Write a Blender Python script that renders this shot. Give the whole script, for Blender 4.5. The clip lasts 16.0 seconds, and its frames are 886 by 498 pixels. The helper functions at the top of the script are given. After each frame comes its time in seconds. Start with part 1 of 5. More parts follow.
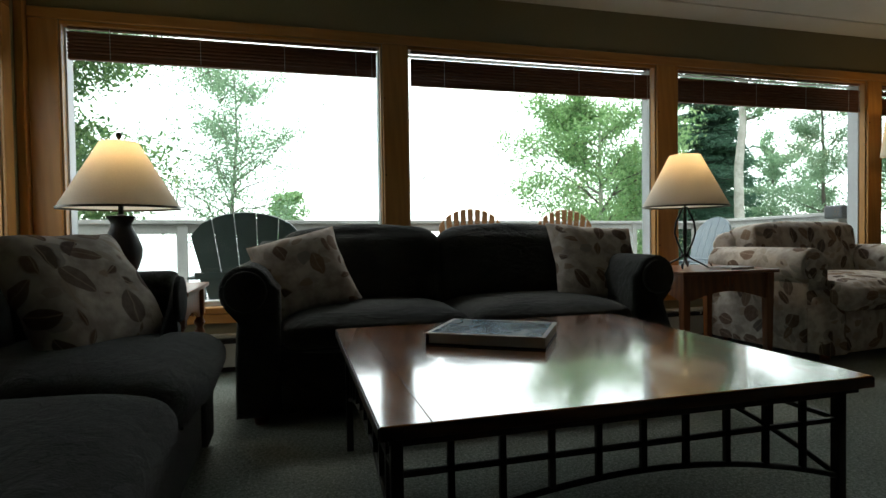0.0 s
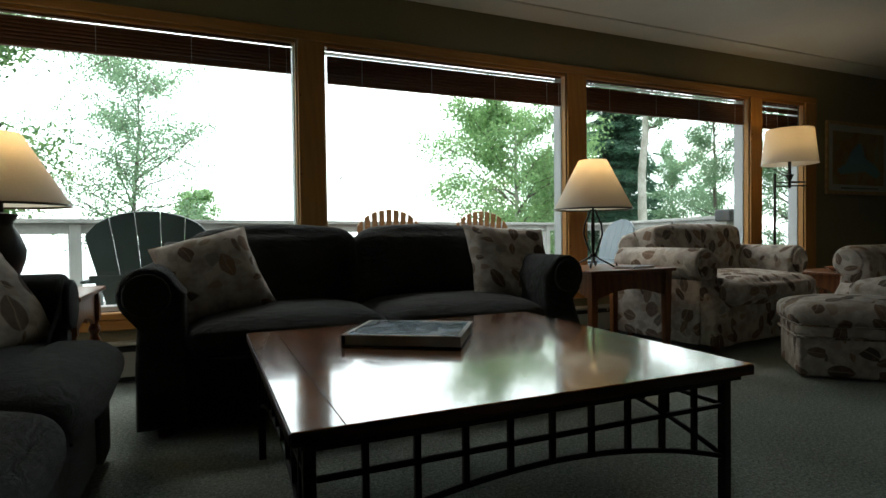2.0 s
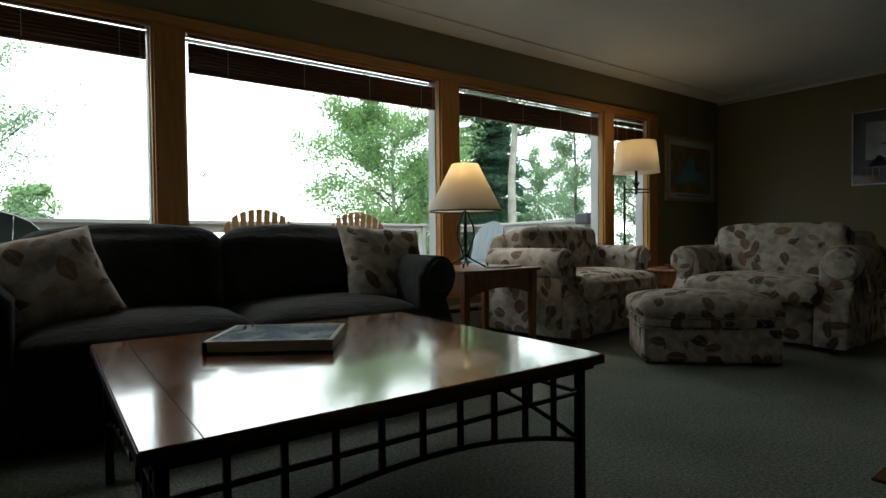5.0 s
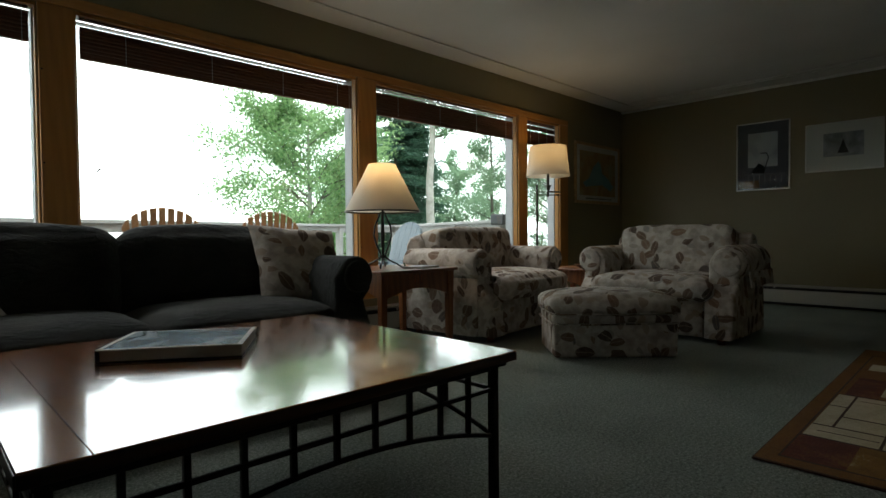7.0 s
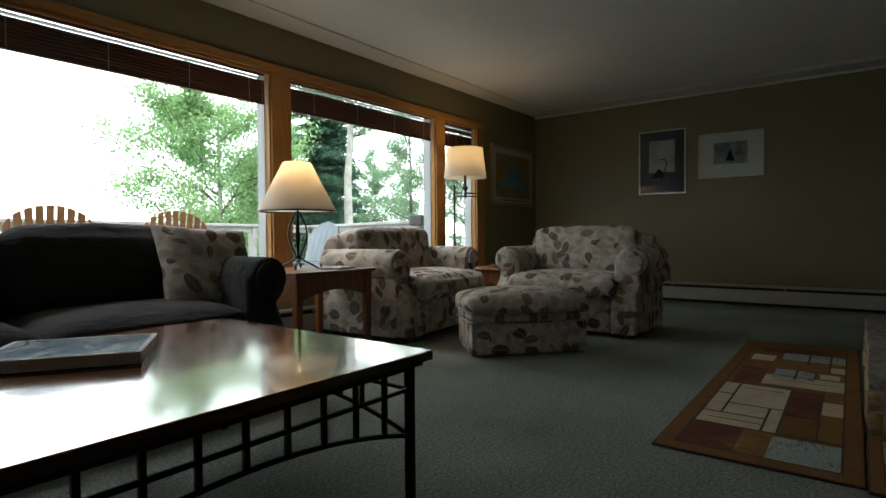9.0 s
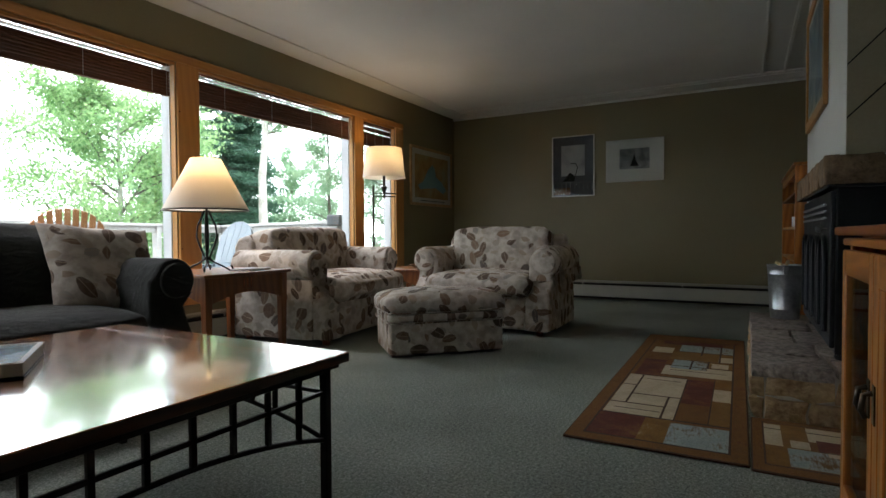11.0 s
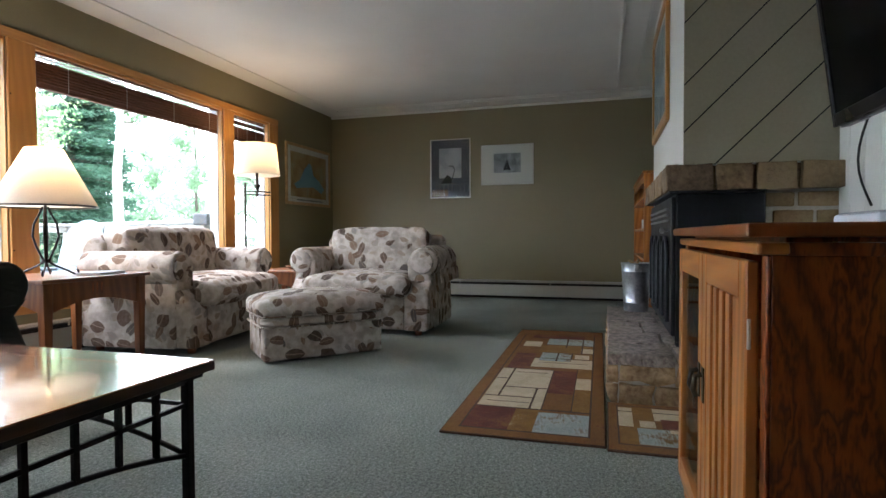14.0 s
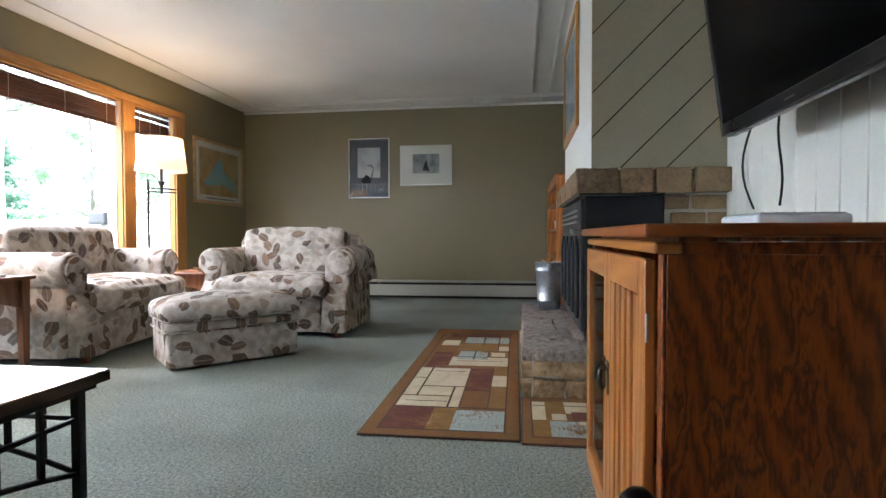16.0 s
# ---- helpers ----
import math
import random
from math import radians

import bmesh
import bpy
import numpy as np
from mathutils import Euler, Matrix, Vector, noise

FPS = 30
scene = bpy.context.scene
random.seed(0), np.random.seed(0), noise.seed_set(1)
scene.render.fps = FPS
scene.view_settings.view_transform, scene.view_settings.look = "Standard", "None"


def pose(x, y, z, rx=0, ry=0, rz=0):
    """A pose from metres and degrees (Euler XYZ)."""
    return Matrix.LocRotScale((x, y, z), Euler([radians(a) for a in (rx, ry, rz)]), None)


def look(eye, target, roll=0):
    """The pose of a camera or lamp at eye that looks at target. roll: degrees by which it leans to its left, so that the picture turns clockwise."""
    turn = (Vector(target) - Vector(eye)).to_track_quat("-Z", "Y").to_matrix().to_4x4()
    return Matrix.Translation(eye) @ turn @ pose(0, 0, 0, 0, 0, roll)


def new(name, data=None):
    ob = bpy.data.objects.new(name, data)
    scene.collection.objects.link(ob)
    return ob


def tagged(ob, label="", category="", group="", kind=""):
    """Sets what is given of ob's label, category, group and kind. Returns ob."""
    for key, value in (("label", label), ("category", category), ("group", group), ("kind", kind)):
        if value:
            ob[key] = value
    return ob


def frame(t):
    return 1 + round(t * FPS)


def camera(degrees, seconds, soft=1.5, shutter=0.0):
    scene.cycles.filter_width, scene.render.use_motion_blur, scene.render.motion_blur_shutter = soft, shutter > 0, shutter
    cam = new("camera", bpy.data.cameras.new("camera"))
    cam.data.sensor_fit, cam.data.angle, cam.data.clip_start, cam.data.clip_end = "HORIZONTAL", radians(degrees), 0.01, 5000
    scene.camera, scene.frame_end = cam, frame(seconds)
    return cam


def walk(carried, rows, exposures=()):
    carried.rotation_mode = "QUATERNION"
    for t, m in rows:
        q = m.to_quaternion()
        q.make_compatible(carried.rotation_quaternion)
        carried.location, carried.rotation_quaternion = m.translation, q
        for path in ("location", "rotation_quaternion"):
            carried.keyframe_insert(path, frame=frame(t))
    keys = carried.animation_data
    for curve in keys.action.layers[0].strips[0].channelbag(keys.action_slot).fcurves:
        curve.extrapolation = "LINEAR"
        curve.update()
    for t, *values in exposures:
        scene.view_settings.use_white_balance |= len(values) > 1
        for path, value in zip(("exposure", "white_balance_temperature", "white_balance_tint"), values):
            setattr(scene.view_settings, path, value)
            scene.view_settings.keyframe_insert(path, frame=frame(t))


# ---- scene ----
cam = camera(77.7, 16.0)
PATH = [
    (0, pose(0.0633, 0.0422, 0.8163, 88.624, 0.852, -14.948)),
    (2, pose(0.0736, 0.0380, 0.8152, 88.598, 0.753, -23.279)),
    (4, pose(0.0832, 0.0331, 0.8141, 88.577, 0.658, -31.727)),
    (6, pose(0.0919, 0.0275, 0.8130, 88.560, 0.566, -40.191)),
    (8, pose(0.0997, 0.0213, 0.8119, 88.548, 0.479, -48.610)),
    (10, pose(0.1067, 0.0144, 0.8108, 88.541, 0.395, -56.956)),
    (12, pose(0.1129, 0.0069, 0.8097, 88.538, 0.314, -65.237)),
    (14, pose(0.1182, -0.0013, 0.8086, 88.540, 0.238, -73.499)),
    (16, pose(0.1226, -0.0101, 0.8075, 88.547, 0.165, -81.822)),
]
EXPOSURES = [(0, -0.25, 6450, 8), (4, -0.4, 6450, 8), (7, -0.22, 6450, 9), (9, 0.25, 6380, 12), (12.5, 1.42, 6120, 20), (14.5, 2.27, 5880, 21), (16, 2.72, 5900, 22)]
walk(cam, PATH, EXPOSURES)

# ---- daylight: overcast sky over the lake ----
world = bpy.data.worlds.new("overcast_sky")
scene.world = world
world.use_nodes = True
wt = world.node_tree
sky = wt.nodes.new("ShaderNodeTexSky")
sky.sky_type = "NISHITA"
sky.sun_disc = False
sky.sun_elevation = radians(48)
sky.sun_rotation = radians(20)
sky_mix = wt.nodes.new("ShaderNodeMix")
sky_mix.data_type = "RGBA"
sky_mix.inputs["Factor"].default_value = 0.75
sky_mix.inputs["B"].default_value = (34.0, 36.0, 36.5, 1)
wt.links.new(sky.outputs["Color"], sky_mix.inputs["A"])
wt.links.new(sky_mix.outputs["Result"], wt.nodes["Background"].inputs["Color"])
wt.nodes["Background"].inputs["Strength"].default_value = 0.15
sun_data = bpy.data.lights.new("sun", "SUN")
sun_data.energy, sun_data.angle, sun_data.color = 1.2, radians(14), (1.0, 0.96, 0.9)
sun_lamp = new("sun", sun_data)
sun_lamp.matrix_world = look((0, 12, 14), (0, 0, 0))

# ---- building blocks ----
WEST, EAST, SOUTH, NORTH, HIGH = -1.42, 7.04, -1.05, 3.65, 2.44


def part(name, bm, material, parent=None, label="", smooth=0):
    """Links a bmesh as one mesh object under a thing or a part."""
    me = bpy.data.meshes.new(name)
    bm.to_mesh(me)
    bm.free()
    if smooth:
        me.polygons.foreach_set("use_smooth", [True] * len(me.polygons))
        me.set_sharp_from_angle(angle=radians(smooth))
    for m in material if isinstance(material, (list, tuple)) else [material]:
        me.materials.append(m)
    ob = new(name, me)
    ob.parent = parent
    if label:
        ob["label"] = label
    return ob


def thing(name, label, category, m=None, group="", kind=""):
    ob = new(name)
    ob.empty_display_size = 0.1
    if m is not None:
        ob.matrix_basis = m
    return tagged(ob, label, category, group, kind)


def box(lo, hi, bevel=0.0, seg=1, bm=None):
    """A block between two corners, its edges rounded."""
    own = bmesh.new()
    bmesh.ops.create_cube(own, size=1)
    for v in own.verts:
        v.co = Vector([(a + b) / 2 + c * (b - a) for a, b, c in zip(lo, hi, v.co)])
    if bevel:
        bmesh.ops.bevel(own, geom=list(own.edges), offset=bevel, segments=seg, profile=0.5, affect="EDGES")
    return join(bm, own)


def join(bm, other):
    if bm is None:
        return other
    tmp = bpy.data.meshes.new("tmp")
    other.to_mesh(tmp)
    other.free()
    bm.from_mesh(tmp)
    bpy.data.meshes.remove(tmp)
    return bm


def turned(profile, n=32, bm=None, at=(0, 0, 0), m=None):
    """A solid of revolution from (radius, height) pairs."""
    own = bmesh.new()
    rings = []
    for r, z in profile:
        rings.append([own.verts.new((r * math.cos(2 * math.pi * k / n), r * math.sin(2 * math.pi * k / n), z)) for k in range(n)])
    for a, b in zip(rings, rings[1:]):
        for k in range(n):
            own.faces.new((a[k], a[(k + 1) % n], b[(k + 1) % n], b[k]))
    if profile[0][0] > 0.001 and profile[0] != profile[-1]:
        own.faces.new(rings[0][::-1])
        own.faces.new(rings[-1])
    bmesh.ops.remove_doubles(own, verts=own.verts, dist=1e-5)
    bmesh.ops.transform(own, matrix=Matrix.Translation(at) @ (m or Matrix()), verts=own.verts)
    return join(bm, own)


def tube(points, r, n=8, bm=None, taper=None):
    """A round bar along a line of points."""
    own = bmesh.new()
    pts = [Vector(p) for p in points]
    rings = []
    for i, p in enumerate(pts):
        d = (pts[min(i + 1, len(pts) - 1)] - pts[max(i - 1, 0)]).normalized()
        u = d.orthogonal().normalized() if i == 0 else (u - d * u.dot(d)).normalized()
        w = d.cross(u)
        rr = r if taper is None else r * taper[i]
        rings.append([own.verts.new(p + rr * (math.cos(2 * math.pi * k / n) * u + math.sin(2 * math.pi * k / n) * w)) for k in range(n)])
    for a, b in zip(rings, rings[1:]):
        for k in range(n):
            own.faces.new((a[k], a[(k + 1) % n], b[(k + 1) % n], b[k]))
    own.faces.new(rings[0][::-1])
    own.faces.new(rings[-1])
    return join(bm, own)


def extruded(outline, y0, y1, bevel=0.0, seg=2, bm=None):
    """A flat outline of (x, z) pairs, drawn out from y0 to y1."""
    own = bmesh.new()
    a = [own.verts.new((x, y0, z)) for x, z in outline]
    b = [own.verts.new((x, y1, z)) for x, z in outline]
    n = len(outline)
    ends = [own.faces.new(a), own.faces.new(b[::-1])]
    for k in range(n):
        own.faces.new((a[k], b[k], b[(k + 1) % n], a[(k + 1) % n]))
    bmesh.ops.recalc_face_normals(own, faces=own.faces)
    if bevel:
        edges = {e for f in ends for e in f.edges}
        bmesh.ops.bevel(own, geom=list(edges), offset=bevel, segments=seg, profile=0.5, affect="EDGES")
    return join(bm, own)


def puffy(w, d, h, r=0.06, crown=0.03, cuts=11, crease=0.006, seed=0.0, bm=None, m=None, soften=3):
    """A stuffed block: rounded all round, swollen in the middle, slightly uneven."""
    own = bmesh.new()
    bmesh.ops.create_cube(own, size=2)
    bmesh.ops.subdivide_edges(own, edges=own.edges, cuts=cuts, use_grid_fill=True)
    half = Vector((w / 2, d / 2, h / 2))
    r = min(r, *half)
    for v in own.verts:
        c = v.co.copy()
        s = [math.sin(a * math.pi / 2) * 0.35 + a * 0.65 for a in c]
        p = Vector((s[0] * half.x, s[1] * half.y, s[2] * half.z))
        inner = Vector([max(-hh + r, min(hh - r, a)) for a, hh in zip(p, half)])
        out = p - inner
        if out.length > 1e-6:
            p = inner + out.normalized() * r
        fx, fy, fz = [max(0.0, 1 - a * a) for a in c]
        p += Vector((c.x * fy * fz, c.y * fx * fz, c.z * fx * fy * 1.6)) * crown
        p += noise.noise_vector(p * 7 + Vector((seed, seed * 2, 0))) * crease
        v.co = p
    for _ in range(soften):
        bmesh.ops.smooth_vert(own, verts=own.verts, factor=0.5, use_axis_x=True, use_axis_y=True, use_axis_z=True)
    if m is not None:
        bmesh.ops.transform(own, matrix=m, verts=own.verts)
    return join(bm, own)


# ---- materials ----
def material(name):
    m = bpy.data.materials.new(name)
    m.use_nodes = True
    return m, m.node_tree, m.node_tree.nodes["Principled BSDF"]


def coords(nt, scale=(1, 1, 1), turn=(0, 0, 0), scatter=0.0):
    tc = nt.nodes.new("ShaderNodeTexCoord")
    mp = nt.nodes.new("ShaderNodeMapping")
    mp.inputs["Scale"].default_value = scale
    mp.inputs["Rotation"].default_value = [radians(a) for a in turn]
    nt.links.new(tc.outputs["Object"], mp.inputs["Vector"])
    if scatter:
        oi = nt.nodes.new("ShaderNodeObjectInfo")
        nt.links.new(calc(nt, "MULTIPLY", oi.outputs["Random"], scatter), mp.inputs["Location"])
    return mp.outputs["Vector"]


def calc(nt, op, a, b=None, clamp=False):
    n = nt.nodes.new("ShaderNodeMath")
    n.operation, n.use_clamp = op, clamp
    for i, v in enumerate((a, b)):
        if v is None:
            continue
        if isinstance(v, (int, float)):
            n.inputs[i].default_value = v
        else:
            nt.links.new(v, n.inputs[i])
    return n.outputs[0]


def vec(nt, op, a, b=None, scale=None):
    n = nt.nodes.new("ShaderNodeVectorMath")
    n.operation = op
    for i, v in enumerate((a, b)):
        if v is None:
            continue
        if isinstance(v, (tuple, list)):
            n.inputs[i].default_value = v
        else:
            nt.links.new(v, n.inputs[i])
    if scale is not None:
        n.inputs["Scale"].default_value = scale
    return n.outputs["Value"] if op in ("LENGTH", "DOT_PRODUCT", "DISTANCE") else n.outputs["Vector"]


def grain(nt, vector, scale, detail=3, rough=0.55, warp=0.0):
    n = nt.nodes.new("ShaderNodeTexNoise")
    n.inputs["Scale"].default_value, n.inputs["Detail"].default_value = scale, detail
    n.inputs["Roughness"].default_value, n.inputs["Distortion"].default_value = rough, warp
    nt.links.new(vector, n.inputs["Vector"])
    return n.outputs["Fac"]


def ramp(nt, fac, stops):
    n = nt.nodes.new("ShaderNodeValToRGB")
    while len(n.color_ramp.elements) < len(stops):
        n.color_ramp.elements.new(0.5)
    for e, (p, c) in zip(n.color_ramp.elements, stops):
        e.position, e.color = p, (*c, 1) if len(c) == 3 else c
    nt.links.new(fac, n.inputs["Fac"])
    return n.outputs["Color"]


def blend(nt, fac, a, b, mode="MIX"):
    n = nt.nodes.new("ShaderNodeMix")
    n.data_type, n.blend_type = "RGBA", mode
    for key, v in (("Factor", fac), ("A", a), ("B", b)):
        i = n.inputs[key] if key == "Factor" else [s for s in n.inputs if s.name == key and s.type == "RGBA"][0]
        if isinstance(v, (int, float)):
            i.default_value = v
        elif isinstance(v, tuple):
            i.default_value = (*v, 1)
        else:
            nt.links.new(v, i)
    return [s for s in n.outputs if s.type == "RGBA"][0]


def relief(nt, bsdf, height, strength, distance=0.01):
    b = nt.nodes.new("ShaderNodeBump")
    b.inputs["Strength"].default_value, b.inputs["Distance"].default_value = strength, distance
    nt.links.new(height, b.inputs["Height"])
    nt.links.new(b.outputs["Normal"], bsdf.inputs["Normal"])


def plain(name, dark, light, rough=0.6, big=2.0, fine=60.0, bump=0.15, depth=0.004, metal=0.0, scatter=3.0, contrast=0.35, vary=0.0):
    """Two tones mixed at two scales, with fine relief."""
    m, nt, b = material(name)
    v = coords(nt, scatter=scatter)
    g1, g2 = grain(nt, v, big, 4), grain(nt, v, fine, 3)
    f = calc(nt, "ADD", calc(nt, "MULTIPLY", g1, 1 - contrast), calc(nt, "MULTIPLY", g2, contrast))
    tone = ramp(nt, f, [(0.32, dark), (0.68, light)])
    if vary:
        oi = nt.nodes.new("ShaderNodeObjectInfo")
        tone = blend(nt, 1.0, tone, ramp(nt, oi.outputs["Random"], [(0.0, (1 - vary, 1 - vary, 1 - vary * 0.9)), (1.0, (1, 1, 1))]), "MULTIPLY")
    nt.links.new(tone, b.inputs["Base Color"])
    nt.links.new(calc(nt, "ADD", calc(nt, "MULTIPLY", g1, 0.2), rough - 0.1), b.inputs["Roughness"])
    b.inputs["Metallic"].default_value = metal
    relief(nt, b, g2, bump, depth)
    return m


def wood(name, dark, light, stretch=(1.5, 14, 14), rough=0.4, scale=3.0, rings=0.5, coat=0.0, scatter=5.0):
    m, nt, b = material(name)
    v = coords(nt, stretch, scatter=scatter)
    g1 = grain(nt, v, scale, 5, 0.6, 0.6)
    w = nt.nodes.new("ShaderNodeTexWave")
    w.inputs["Scale"].default_value, w.inputs["Distortion"].default_value = scale * 0.35, 7.0
    w.inputs["Detail"].default_value = 3
    w.bands_direction = "DIAGONAL"
    nt.links.new(v, w.inputs["Vector"])
    f = calc(nt, "ADD", calc(nt, "MULTIPLY", g1, 1 - rings), calc(nt, "MULTIPLY", w.outputs["Fac"], rings))
    nt.links.new(ramp(nt, f, [(0.15, dark), (0.75, light)]), b.inputs["Base Color"])
    nt.links.new(calc(nt, "ADD", calc(nt, "MULTIPLY", g1, 0.2), rough - 0.1), b.inputs["Roughness"])
    b.inputs["Coat Weight"].default_value, b.inputs["Coat Roughness"].default_value = coat, 0.13
    relief(nt, b, f, 0.12, 0.003)
    return m


def veneer(name):
    """Flat-sawn oak veneer: nested flame peaks stacked in upright columns."""
    m, nt, b = material(name)
    sep = nt.nodes.new("ShaderNodeSeparateXYZ")
    nt.links.new(coords(nt), sep.inputs["Vector"])
    wob = grain(nt, coords(nt, (5, 5, 1.6), scatter=5.0), 2.4, 4, 0.6)
    across = calc(nt, "ADD", calc(nt, "MULTIPLY", sep.outputs["Y"], 9.0), calc(nt, "MULTIPLY", wob, 2.6))
    peak = calc(nt, "PINGPONG", across, 0.5)
    jag = grain(nt, coords(nt, (40, 40, 9)), 3.0, 3, 0.65)
    climb = calc(nt, "ADD", calc(nt, "MULTIPLY", sep.outputs["Z"], 5.0), calc(nt, "ADD", calc(nt, "MULTIPLY", peak, 2.0), calc(nt, "ADD", calc(nt, "MULTIPLY", jag, 0.55), calc(nt, "MULTIPLY", wob, 3.0))))
    rings = calc(nt, "PINGPONG", calc(nt, "MULTIPLY", climb, 2.7), 1.0)
    pores = grain(nt, coords(nt, (60, 60, 3)), 4, 3)
    f = calc(nt, "ADD", calc(nt, "MULTIPLY", rings, 0.6), calc(nt, "MULTIPLY", pores, 0.38))
    nt.links.new(ramp(nt, f, [(0.18, (0.085, 0.016, 0.0024)), (0.46, (0.215, 0.046, 0.0052)), (0.76, (0.33, 0.077, 0.0085))]), b.inputs["Base Color"])
    b.inputs["Roughness"].default_value = 0.42
    relief(nt, b, f, 0.1, 0.002)
    return m


def leafy(name):
    """Cream cloth printed with scattered brown and faded leaves."""
    m, nt, b = material(name)
    v = coords(nt, scatter=6.0)
    warped = vec(nt, "ADD", v, vec(nt, "SCALE", vec(nt, "SUBTRACT", noise_colour(nt, v, 9), (0.5, 0.5, 0.5)), scale=0.03))
    base = ramp(nt, grain(nt, v, 14, 3), [(0.35, (0.30, 0.26, 0.222)), (0.6, (0.48, 0.425, 0.37))])
    for size, a, r, tones, turn in (
            (12.5, 0.55, 0.82, [(0.0, (0.26, 0.195, 0.14)), (0.5, (0.36, 0.30, 0.24)), (1.0, (0.23, 0.22, 0.20))], 37),
            (9.4, 0.55, 0.86, [(0.0, (0.040, 0.022, 0.014)), (0.45, (0.100, 0.055, 0.033)), (0.8, (0.2, 0.12, 0.072)), (1.0, (0.065, 0.060, 0.058))], 0)):
        mp = nt.nodes.new("ShaderNodeMapping")
        mp.inputs["Rotation"].default_value = (radians(turn), radians(turn * 2), 0)
        nt.links.new(warped, mp.inputs["Vector"])
        vo = nt.nodes.new("ShaderNodeTexVoronoi")
        vo.inputs["Scale"].default_value, vo.inputs["Randomness"].default_value = size, 0.8
        nt.links.new(mp.outputs["Vector"], vo.inputs["Vector"])
        d = vec(nt, "SCALE", vec(nt, "SUBTRACT", mp.outputs["Vector"], vo.outputs["Position"]), scale=size)
        n = vec(nt, "NORMALIZE", vec(nt, "SUBTRACT", vo.outputs["Color"], (0.5, 0.5, 0.5)))
        side = vec(nt, "SCALE", n, scale=a)
        far = calc(nt, "MAXIMUM", vec(nt, "LENGTH", vec(nt, "ADD", d, side)), vec(nt, "LENGTH", vec(nt, "SUBTRACT", d, side)))
        mask = calc(nt, "MULTIPLY", calc(nt, "SUBTRACT", r, far), 30, clamp=True)
        rib = calc(nt, "MULTIPLY", calc(nt, "ABSOLUTE", vec(nt, "DOT_PRODUCT", d, n)), 40, clamp=True)
        sep = nt.nodes.new("ShaderNodeSeparateColor")
        nt.links.new(vo.outputs["Color"], sep.inputs["Color"])
        tone = blend(nt, calc(nt, "SUBTRACT", 1.0, rib), ramp(nt, sep.outputs["Green"], tones), (0.30, 0.235, 0.175))
        mask = calc(nt, "MULTIPLY", mask, calc(nt, "GREATER_THAN", sep.outputs["Blue"], 0.40))
        base = blend(nt, calc(nt, "MULTIPLY", mask, calc(nt, "ADD", calc(nt, "MULTIPLY", grain(nt, v, 40), 0.4), 0.65), clamp=True), base, tone)
    nt.links.new(base, b.inputs["Base Color"])
    b.inputs["Roughness"].default_value = 0.9
    b.inputs["Specular IOR Level"].default_value = 0.12
    relief(nt, b, calc(nt, "ADD", grain(nt, v, 260, 2), calc(nt, "MULTIPLY", grain(nt, v, 16, 3), 3.0)), 0.3, 0.003)
    return m


def twill(name):
    """Charcoal chenille twill: fine diagonal rib, worn patches, a soft nap that catches light at a slant."""
    m, nt, b = material(name)
    v = coords(nt, scatter=3.0)
    g1, g2 = grain(nt, v, 5, 4), grain(nt, coords(nt, (1, 1, 2.5), (35, 20, 45), 3.0), 190, 3, 0.7)
    f = calc(nt, "ADD", calc(nt, "MULTIPLY", g1, 0.4), calc(nt, "MULTIPLY", g2, 0.6))
    nt.links.new(ramp(nt, f, [(0.36, (0.010, 0.011, 0.010)), (0.66, (0.054, 0.057, 0.053))]), b.inputs["Base Color"])
    b.inputs["Roughness"].default_value = 0.95
    b.inputs["Specular IOR Level"].default_value = 0.08
    b.inputs["Sheen Weight"].default_value, b.inputs["Sheen Roughness"].default_value = 0.20, 0.42
    relief(nt, b, calc(nt, "ADD", g2, calc(nt, "MULTIPLY", grain(nt, coords(nt, (1, 2.2, 2.2), (0, 0, 30), 3.0), 9, 4, 0.6, 1.2), 3.5)), 0.75, 0.006)
    return m


def noise_colour(nt, vector, scale):
    n = nt.nodes.new("ShaderNodeTexNoise")
    n.inputs["Scale"].default_value = scale
    nt.links.new(vector, n.inputs["Vector"])
    return n.outputs["Color"]


def pane_material(name, least, most):
    """Clear glass, mirroring more at a slant."""
    m, nt, b = material(name)
    out = nt.nodes["Material Output"]
    nt.nodes.remove(b)
    t, g, f, x = (nt.nodes.new(k) for k in ("ShaderNodeBsdfTransparent", "ShaderNodeBsdfGlossy", "ShaderNodeLayerWeight", "ShaderNodeMixShader"))
    t.inputs["Color"].default_value = (0.95, 0.97, 0.96, 1)
    g.inputs["Roughness"].default_value = 0.02
    slant = calc(nt, "POWER", f.outputs["Facing"], 4.0)
    nt.links.new(calc(nt, "ADD", calc(nt, "MULTIPLY", slant, most), least), x.inputs["Fac"])
    nt.links.new(t.outputs["BSDF"], x.inputs[1])
    nt.links.new(g.outputs["BSDF"], x.inputs[2])
    nt.links.new(x.outputs["Shader"], out.inputs["Surface"])
    return m


